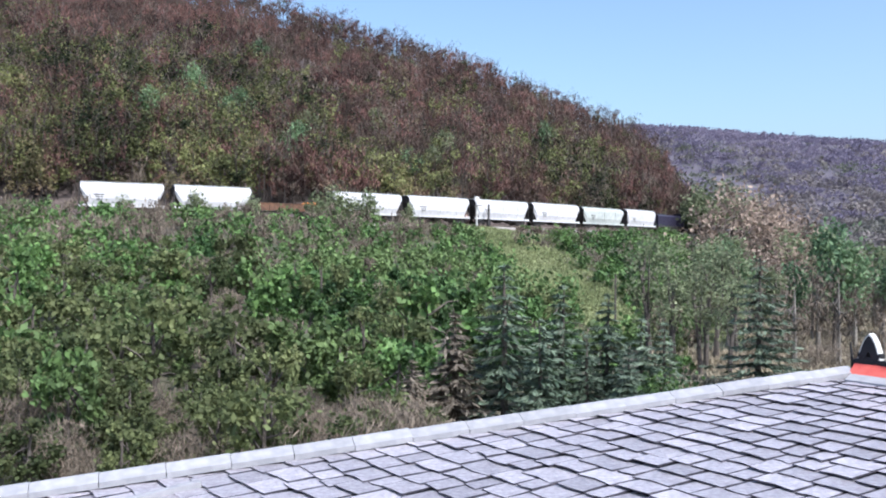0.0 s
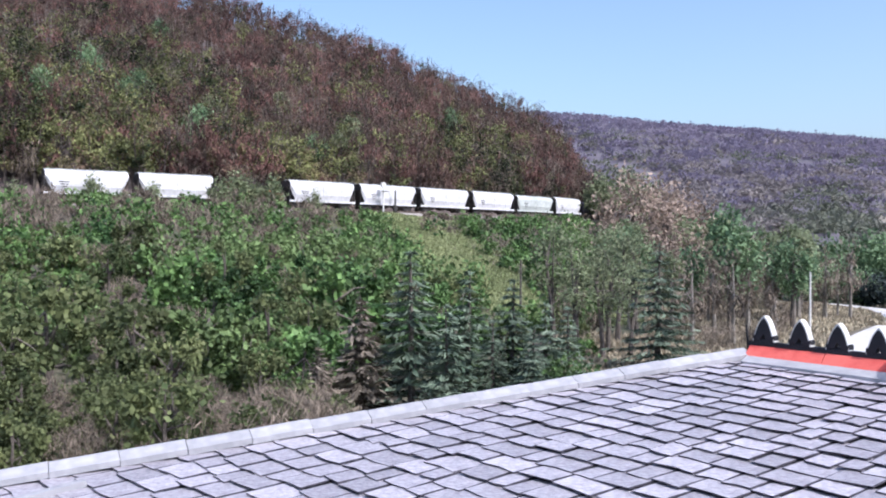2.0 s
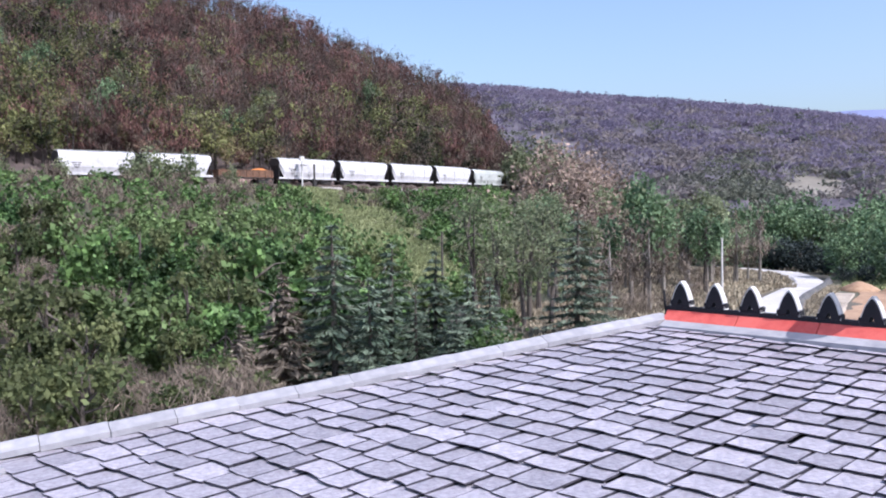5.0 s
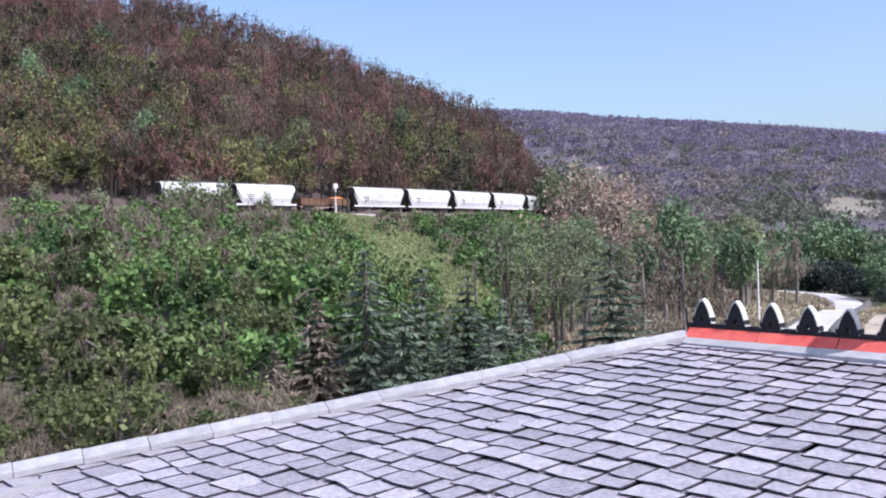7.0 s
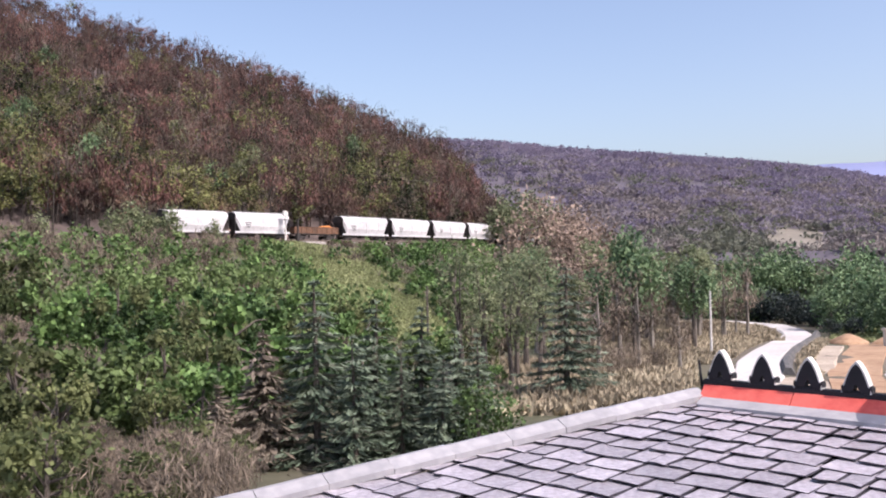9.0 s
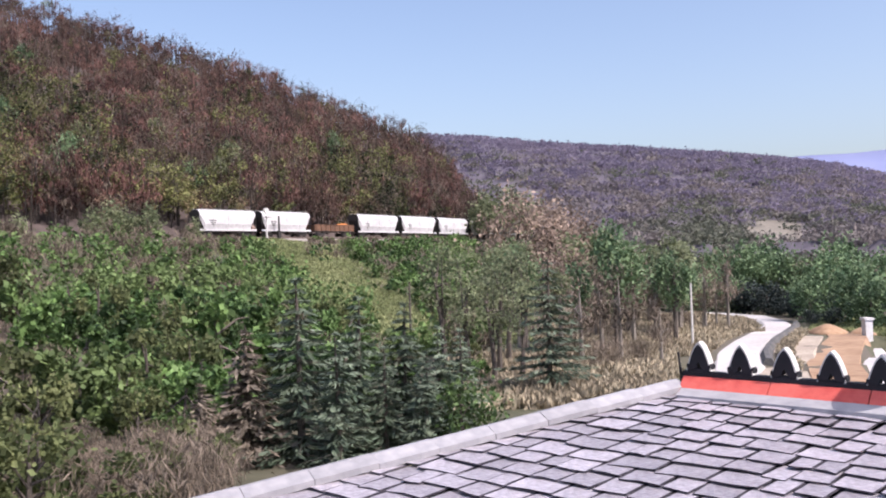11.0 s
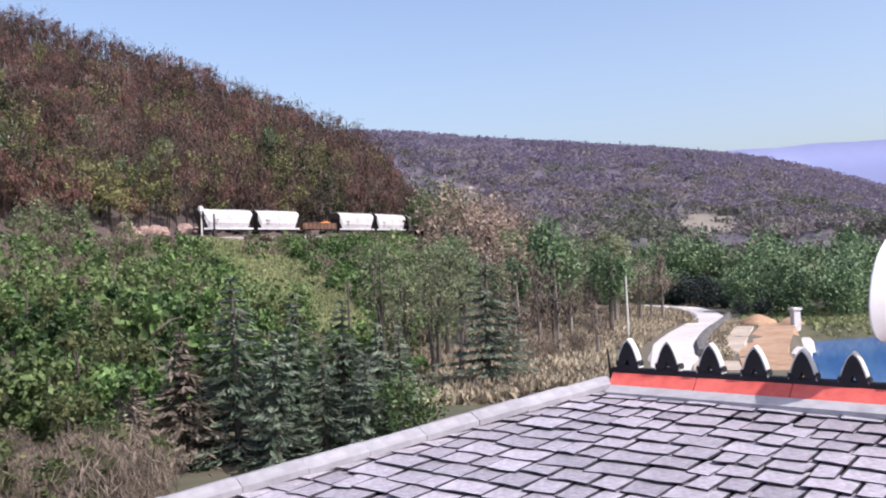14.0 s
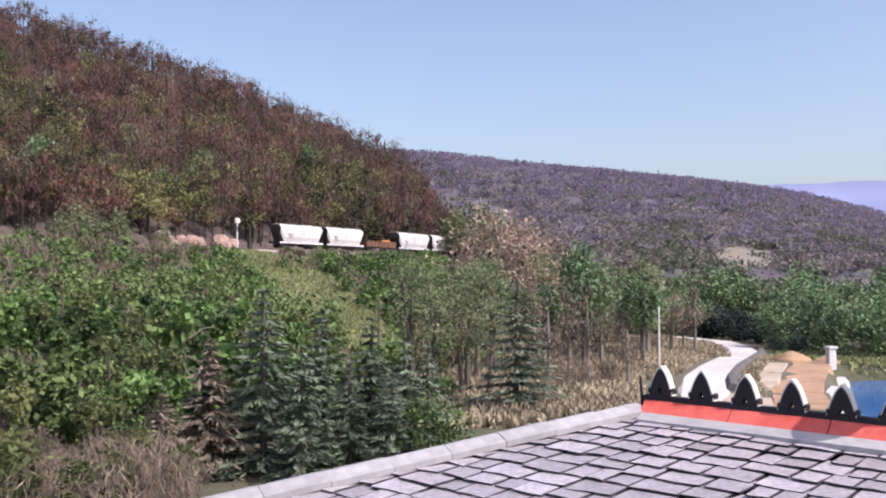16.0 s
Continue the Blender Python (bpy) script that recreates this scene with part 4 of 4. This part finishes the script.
# ---- works along the line and the road ----
def works():
    strip("road", ROAD_LINE, 1.65, 0.16, M_ROAD, "pale concrete road curving away through the valley", 0.3)
    wall = []
    for (x, y), (x2, y2) in zip(ROAD_LINE[2:9], ROAD_LINE[3:10]):
        n = Vector((y2 - y, x - x2)).normalized()
        wall.append((x + n.x * 2.45, y + n.y * 2.45))
    strip("retaining_wall", wall, 0.22, 0.6, M_DARK_STONE, "low dark stone wall along the road's edge", 0.9, None, "wall")
    strip("gravel_lot", [(31.3, 64), (36.3, 75), (41.3, 85), (47.2, 95), (52.6, 104.5)], 2.2, 0.05, M_GRAVEL, "pale gravel yard below the road", 0.4, None, "yard")
    strip("sand_yard", [(34.0, 62), (39.5, 73.5), (45.1, 83), (51.2, 93), (56.6, 101.5), (58.4, 105.5)], 2.0, 0.10, M_SAND, "bare orange-brown sand beside the gravel yard", 1.4, None, "yard")
    strip("quay_edge", [(36.9, 62), (42.8, 73.5), (48.6, 83), (54.8, 92.5), (59.4, 100.5)], 0.55, 0.42, M_ROAD, "pale concrete kerb along the lake shore", 0.6, None, "kerb")
    for k, (x, y, r, h) in enumerate(((57.6, 108.0, 2.3, 1.2), (60.6, 105.5, 1.6, 0.9))):
        rng = random.Random(2 + k)
        lump = [rng.uniform(0.8, 1.25) for _ in range(14)]
        z = float(height(x, y)) - 0.1
        rings = [[(x + r * (1 - q ** 1.5 * 0.93) * lump[j] * math.cos(j * 0.4488), y + r * (1 - q ** 1.5 * 0.93) * lump[j] * math.sin(j * 0.4488), z + h * q * (0.9 + 0.15 * lump[(j * 3) % 14])) for j in range(14)] for q in (0, 0.2, 0.4, 0.6, 0.8, 1.0)]
        tagged(new("sand_mound", Shape().loft(rings).mesh("sand_mound", M_SAND, True)), "orange-brown heap of sand in the yard", "sand heap")
    lake = Shape().loft([[(x, 20, 0.2), (x, 102.5, 0.2), (x, 102.5, -2), (x, 20, -2)] for x in (16, 90, 150, 260)])
    setting("water", lake.mesh("water", M_WATER), "calm blue lake water beyond the yard", "lake")
    gate = tagged(new("gate_pillar"), "white stone pillar at the lake shore", "pillar")
    part("shaft", Shape().box(0, 0, 1.4, 0.9, 0.9, 2.8).mesh("shaft", M_STONE, False, 0.04), gate)
    part("cap", Shape().box(0, 0, 2.95, 1.2, 1.2, 0.3).mesh("cap", M_STONE, False, 0.05), gate)
    gate.matrix_basis = pose(59.6, 102.6, float(height(59.6, 102.6)) - 0.9)
    # poles
    def pole(name, label, x, y, high, arm=True, mat=M_WOOD):
        p = tagged(new(name), label, "pole")
        part("post", Shape().tube([(0, 0, -0.5), (0, 0, high)], [0.14, 0.09], 8).mesh("post", mat), p)
        if arm:
            part("crossarm", Shape().box(0, 0, high - 0.5, 1.6, 0.1, 0.12).mesh("crossarm", mat), p)
        p.matrix_basis = pose(x, y, float(height(x, y)))
    pole("utility_pole", "dark wooden pole on the railway bank", 6.1, 96, 7.0, False)
    pole("lamp_pole", "pale bare pole beside the dry grass", 34.6, 92, 6.5, False, M_STONE)
    sg = tagged(new("railway_signal"), "railway signal with white head on a pale mast", "signal")
    part("mast", Shape().tube([(0, 0, -0.3), (0, 0, 5.0)], [0.16, 0.13], 8).mesh("mast", M_STONE), sg)
    part("head", Shape().loft([[(a * 0.55, -0.2, 4.5 + b), (a * 0.55, 0.2, 4.5 + b), (-a * 0.55, 0.2, 4.5 + b), (-a * 0.55, -0.2, 4.5 + b)] for a, b in ((0.8, 0.3), (1.0, 0.7), (0.7, 1.2))]).mesh("head", M_STONE, False, 0.05), sg, "white signal head")
    part("platform", Shape().box(0, -0.4, 4.1, 1.3, 0.7, 0.08).mesh("platform", M_STEEL), sg)
    sg.matrix_basis = pose(-14.4, float(track_y(-14.4)) - 4.0, 17.0, 0, 0, 45)
    bx = tagged(new("signal_post"), "dark steel relay post beside the track", "post")
    part("post", Shape().tube([(0, 0, -0.3), (0, 0, 4.4)], [0.16, 0.16], 8).mesh("post", M_STEEL), bx)
    part("case", Shape().box(0, 0, 1.1, 0.7, 0.5, 1.2).mesh("case", M_STEEL, False, 0.03), bx)
    bx.matrix_basis = pose(-12.4, float(track_y(-12.4)) - 3.9, 17.0, 0, 0, 45)
    # rocks in the cutting
    for i in range(26):
        r = random.Random(70 + i)
        x = -28 + 13 * r.random()
        y = float(track_y(x)) + r.uniform(5.5, 10)
        q = r.uniform(0.6, 1.7)
        rs = Shape()
        rr = []
        for k in range(5):
            w = q * math.sin(math.pi * (k + 0.6) / 5.4)
            rr.append([(w * r.uniform(0.7, 1.25) * math.cos(j * 0.785), w * r.uniform(0.7, 1.25) * math.sin(j * 0.785), q * (k - 1) * 0.4) for j in range(8)])
        rs.loft(rr)
        ob = tagged(new("rock", rs.mesh("rock", M_ROCK)), "reddish-brown boulder in the railway cutting", "rock", "boulders of the cutting")
        ob.matrix_basis = pose(x, y, float(height(x, y)) + q * 0.25, 0, 0, r.uniform(0, 360))


# ---- the slate roof ----
CORNER = Vector((2.58, 7.5, 11.01))             # where hip and ridge meet
ALONG = Vector((0.670, -0.742, -0.03)).normalized()              # the ridge's direction
UP = Vector((0.742, 0.670, 0.11)).normalized()  # up the slope
NORMAL = ALONG.cross(UP).normalized()
if NORMAL.z < 0:
    NORMAL = -NORMAL
HIP_END = Vector((-5.37, 4.065, 10.1))          # a point far down the hip
HIP_END.z = CORNER.z + 0.11 * (0.742 * (HIP_END.x - CORNER.x) + 0.670 * (HIP_END.y - CORNER.y)) - 0.03 * (0.670 * (HIP_END.x - CORNER.x) - 0.742 * (HIP_END.y - CORNER.y))
HIP = (HIP_END - CORNER)


def roof_point(a, b, lift=0.0):
    return CORNER + ALONG * a + UP * b + NORMAL * lift


def hip_a(b):
    """Where the hip crosses the course at b (below the ridge b < 0)."""
    return b * HIP.dot(ALONG) / HIP.dot(UP)


def house():
    home = tagged(new("house"), "house with a grey slate roof and red ridge", "house")
    low = -7.4
    deck = Shape()
    rim = [roof_point(0, 0, -0.03), roof_point(4.2, 0, -0.03), roof_point(4.2, low, -0.03), roof_point(hip_a(low), low, -0.03)]
    deck.loft([[p for p in rim], [p - Vector((0, 0, 0.18)) for p in rim]])
    roof = part("roof", deck.mesh("roof", M_DECK), home)
    back = Shape()
    far1, far2 = CORNER + Vector((-0.2, 0.5, -1.6)), roof_point(hip_a(low), low) + Vector((-0.6, 0.5, -1.6))
    p0, p1 = roof_point(0, 0, -0.06), roof_point(hip_a(low), low, -0.06)
    back.add([p0, p1, far2, far1, p0 - Vector((0, 0, 0.15)), p1 - Vector((0, 0, 0.15)), far2 - Vector((0, 0, 0.15)), far1 - Vector((0, 0, 0.15))], [(0, 1, 2, 3), (4, 7, 6, 5), (0, 4, 5, 1), (1, 5, 6, 2), (2, 6, 7, 3), (3, 7, 4, 0)])
    part("back_slope", back.mesh("back_slope", M_SLATE), home)
    walls = Shape()
    foot = [p - Vector((0, 0, 0.25)) for p in rim]
    mid = sum(foot, Vector()) / 4
    foot = [mid + (p - mid) * 0.96 for p in foot]
    walls.loft([foot, [Vector((p.x, p.y, 2.5)) for p in foot]])
    part("wall", walls.mesh("wall", M_WALL), home)

    # hip caps
    rng = random.Random(8)
    hip_dir = HIP.normalized()
    side = NORMAL.cross(hip_dir).normalized()
    if side.dot(UP) > 0:
        side = -side
    cap = Shape()
    pr = [(-0.10, -0.05), (-0.085, 0.06), (-0.02, 0.074), (0.075, 0.036), (0.075, -0.004), (-0.05, -0.05)]
    cap.loft([[(x, y, z) for y, z in pr] for x in (0.0, 0.425)])
    cap_me = cap.mesh("hip_cap", M_SLATE_EDGE)
    base = Matrix((( hip_dir.x, side.x, NORMAL.x, 0), (hip_dir.y, side.y, NORMAL.y, 0), (hip_dir.z, side.z, NORMAL.z, 0), (0, 0, 0, 1)))
    for i in range(19):
        at = CORNER + hip_dir * (0.05 + i * 0.43)
        part("hip_cap", cap_me, roof, at=Matrix.Translation(at + NORMAL * rng.uniform(0.03, 0.04)) @ base @ pose(0, 0, 0, rng.uniform(-1, 1), 0.6, rng.uniform(-0.5, 0.5)))

    # ridge: red terracotta band, dark rail above, pierced pointed crests
    r0 = Matrix(((ALONG.x, -ALONG.y, 0, CORNER.x), (ALONG.y, ALONG.x, 0, CORNER.y), (ALONG.z, 0, 1, CORNER.z), (0, 0, 0, 1)))
    pr = [(-0.19, -0.02), (-0.17, 0.005), (-0.05, 0.13), (0.05, 0.13), (0.16, 0.01), (0.17, -0.05)]
    for k in range(6):
        tile = Shape().loft([[(x, y, z) for y, z in pr] for x in (0.02 + k * 0.68, 0.02 + k * 0.68 + 0.672)])
        part("ridge_tile", tile.mesh("ridge_tile", M_TERRA), roof, "red terracotta ridge tile", r0)
    rail = Shape().loft([[(x, y, z) for y, z in ((-0.045, 0.118), (-0.045, 0.168), (0.045, 0.168), (0.045, 0.118))] for x in (0.0, 4.1)])
    part("crest_rail", rail.mesh("crest_rail", M_IRON, False, 0.008), roof, "dark rail along the ridge", r0)
    flash = Shape().loft([[(x, y, z) for y, z in ((-0.24, 0.008), (-0.145, 0.05), (-0.145, 0.02), (-0.24, -0.025))] for x in (0.05, 4.1)])
    part("flashing", flash.mesh("flashing", M_SLATE_EDGE), roof, "pale flashing strip under the ridge", r0)
    outer, inner, hole = [], [], []
    for k in range(17):
        u = -1 + k / 8
        zz = 1 - abs(u) ** 2.1
        outer.append((u * 0.10, zz * 0.19 + 0.027 * (1 - abs(u)) ** 3))
        inner.append((u * 0.089, zz * 0.177 + 0.021 * (1 - abs(u)) ** 3))
        hole.append((u * 0.02, 0.02 + (1 - u * u) * 0.04))
    def slab(line, y0, y1, floor):
        lo = [(x, y0, z) for x, z in line] + [(line[-1][0], y0, floor), (line[0][0], y0, floor)]
        return [lo, [(x, y1, z) for x, _, z in lo]]
    rim_s = Shape()
    n = len(outer)
    v = [(x, y, z) for y in (-0.038, 0.038) for line in (outer, inner) for x, z in line]
    f = []
    for i in range(n - 1):
        f += [(i, i + 1, n + i + 1, n + i), (2 * n + i, 3 * n + i, 3 * n + i + 1, 2 * n + i + 1), (i, 2 * n + i, 2 * n + i + 1, i + 1), (n + i, n + i + 1, 3 * n + i + 1, 3 * n + i)]
    f += [(0, n, 3 * n, 2 * n), (n - 1, 3 * n - 1, 4 * n - 1, 2 * n - 1)]
    # sunlit edge of the crest is put into the rim's pale colour
    rim_me = rim_s.add(v, f).mesh("rim", M_STONE)
    v = [(x, y, z) for y in (-0.042, 0.042) for line in (inner, hole) for x, z in line]
    fill_me = Shape().add(v, f).mesh("tracery", M_IRON)
    foot_me = Shape().box(0, 0, 0.0, 0.19, 0.075, 0.035).box(-0.075, 0, 0.03, 0.05, 0.085, 0.05).box(0.075, 0, 0.03, 0.05, 0.085, 0.05).mesh("foot", M_IRON, False, 0.008)
    for k in range(12):
        c = part("crest", rim_me, roof, "pointed crest, rim coloured pale as if sunlit", r0 @ pose(0.14 + k * 0.325, 0, 0.175))
        part("tracery", fill_me, c, "black pierced tracery")
        part("foot", foot_me, c)
    end = Shape().tube([(-0.02, 0, 0.05), (-0.05, 0, 0.3)], [0.012, 0.008], 6)
    part("spike", end.mesh("spike", M_IRON), roof, "thin iron spike at the ridge's end", r0)

    # slates, course by course
    course, seen = 0.205, 0
    shapes = {}
    rest = Shape()
    for i in range(35):
        b = -0.30 - i * course
        a = hip_a(b) + 0.02
        row = random.Random(500 + i)
        a -= row.uniform(0, 0.15)
        while a < 4.1:
            w = row.choice((0.15, 0.18, 0.21, 0.24, 0.27, 0.31))
            cut = a < hip_a(b + 0.28)
            keep = roof_point(a + w / 2, b)
            a0 = a
            a += w
            if keep.y < 0.6 or cut and a < hip_a(b + 0.1):
                continue
            key = (w, row.randrange(4))
            if key not in shapes:
                rr = random.Random(hash((int(w * 100), key[1])) % 9999)
                j = [rr.uniform(-0.011, 0.011) for _ in range(6)]
                h = w - 0.014
                e = 0.006
                low_z = 0.014
                top = [(-h / 2 + j[0], -0.012 + j[1], low_z), (-h / 2 + e + j[0], -0.012 + j[1], low_z), (0, -0.016 + j[4], low_z + 0.002), (h / 2 - e + j[2], -0.012 + j[3], low_z), (h / 2 + j[2], -0.012 + j[3], low_z),
                       (h / 2, 0.27, -0.004), (h / 2 - e, 0.27, -0.004), (-h / 2 + e, 0.27, -0.004), (-h / 2, 0.27, -0.004)]
                bot = [(x, y + (0.004 if y < 0.1 else 0), z - 0.009) for x, y, z in top]
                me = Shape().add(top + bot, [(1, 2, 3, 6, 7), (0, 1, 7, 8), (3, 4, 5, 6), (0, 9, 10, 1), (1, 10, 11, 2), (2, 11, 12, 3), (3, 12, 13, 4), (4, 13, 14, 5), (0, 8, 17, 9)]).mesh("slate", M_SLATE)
                # side strips, edges and lower lip painted dark for gap shade and dirt
                me.materials.append(M_SLATE_SHADE_DIRT)
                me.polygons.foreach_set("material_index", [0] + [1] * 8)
                shapes[key] = me
            lift = Matrix(((ALONG.x, UP.x, NORMAL.x, 0), (ALONG.y, UP.y, NORMAL.y, 0), (ALONG.z, UP.z, NORMAL.z, 0), (0, 0, 0, 1)))
            at = Matrix.Translation(roof_point(a0 + w / 2, b + row.uniform(-0.026, 0.026), 0.012 + row.uniform(0, 0.009))) @ lift @ pose(0, 0, 0, -0.4 + row.uniform(-1.2, 0.8), row.uniform(-1.5, 1.5), row.uniform(-2.4, 2.4))
            near = keep.y > 3.3 and keep.x + 0.5 * keep.y > -1.2
            if near and seen < 480:
                part("slate", shapes[key], roof, at=at)
                seen += 1
            else:
                me = shapes[key]
                rest.add([at @ q.co for q in me.vertices], [tuple(f.vertices) for f in me.polygons])
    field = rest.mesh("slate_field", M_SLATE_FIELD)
    field.materials.append(M_SLATE_SHADE_DIRT)
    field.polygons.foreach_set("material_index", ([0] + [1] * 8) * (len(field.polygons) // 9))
    part("slate_field", field, roof)["kind"] = "stuff"

    strip_ = Shape().loft([[roof_point(-1.47, b, z) for z in (0.02, 0.06)] + [roof_point(-1.41, b, z) for z in (0.06, 0.02)] for b in (-6.7, -5.95, -5.25)])
    part("cover_strip", strip_.mesh("cover_strip", M_SLATE_EDGE), roof, "pale metal strip running up the slates")

    # satellite dish on the ridge
    dish = tagged(new("satellite_dish"), "white satellite dish on a post at the ridge", "satellite dish")
    rings = []
    for k in range(9):
        q = k / 8
        rings.append([(0.36 * q * math.cos(j * 0.2618), 0.10 * q * q, 0.36 * q * math.sin(j * 0.2618)) for j in range(24)])
    s = Shape().loft(rings, False)
    s.loft([[(x, y + 0.012, z) for x, y, z in r] for r in rings[::-1]], False)
    s.loft([rings[-1], [(x * 1.02, y + 0.006, z * 1.02) for x, y, z in rings[-1]], [(x, y + 0.012, z) for x, y, z in rings[-1]]], False)
    part("reflector", s.mesh("reflector", M_DISH, True), dish, "white dished reflector", pose(0, 0, 0.64, 8, 0, 0))
    part("post", Shape().tube([(0, 0.08, -0.05), (0, 0.08, 0.62)], [0.022, 0.022], 8).mesh("post", M_STEEL), dish)
    part("feed_arm", Shape().tube([(0, 0.02, 0.32), (0, -0.38, 0.5)], [0.012, 0.012], 6).mesh("feed_arm", M_STEEL), dish)
    dish.matrix_basis = pose(4.1, 6.08, 11.1, 0, 0, 35)


def motions():
    step = 0.5
    for car, offset, wheels in TRAIN:
        rows = []
        for k in range(33):
            t = k * step
            x, y, h = on_track(REAR_AT + SPEED * t + offset)
            rows.append((t, pose(x, y, RAIL, 0, 0, h)))
        walk(car, rows)
        turn = math.degrees(SPEED / 0.43)
        for w, x in wheels:
            walk(w, [(k * 0.1, pose(x, 0, 0.47, 0, turn * k * 0.1, 0)) for k in range(161)])


ground()
far_ridge()
railway()
build_train()
works()
woods()
grass_bank()
thicket()
specimen_trees()
house()
motions()
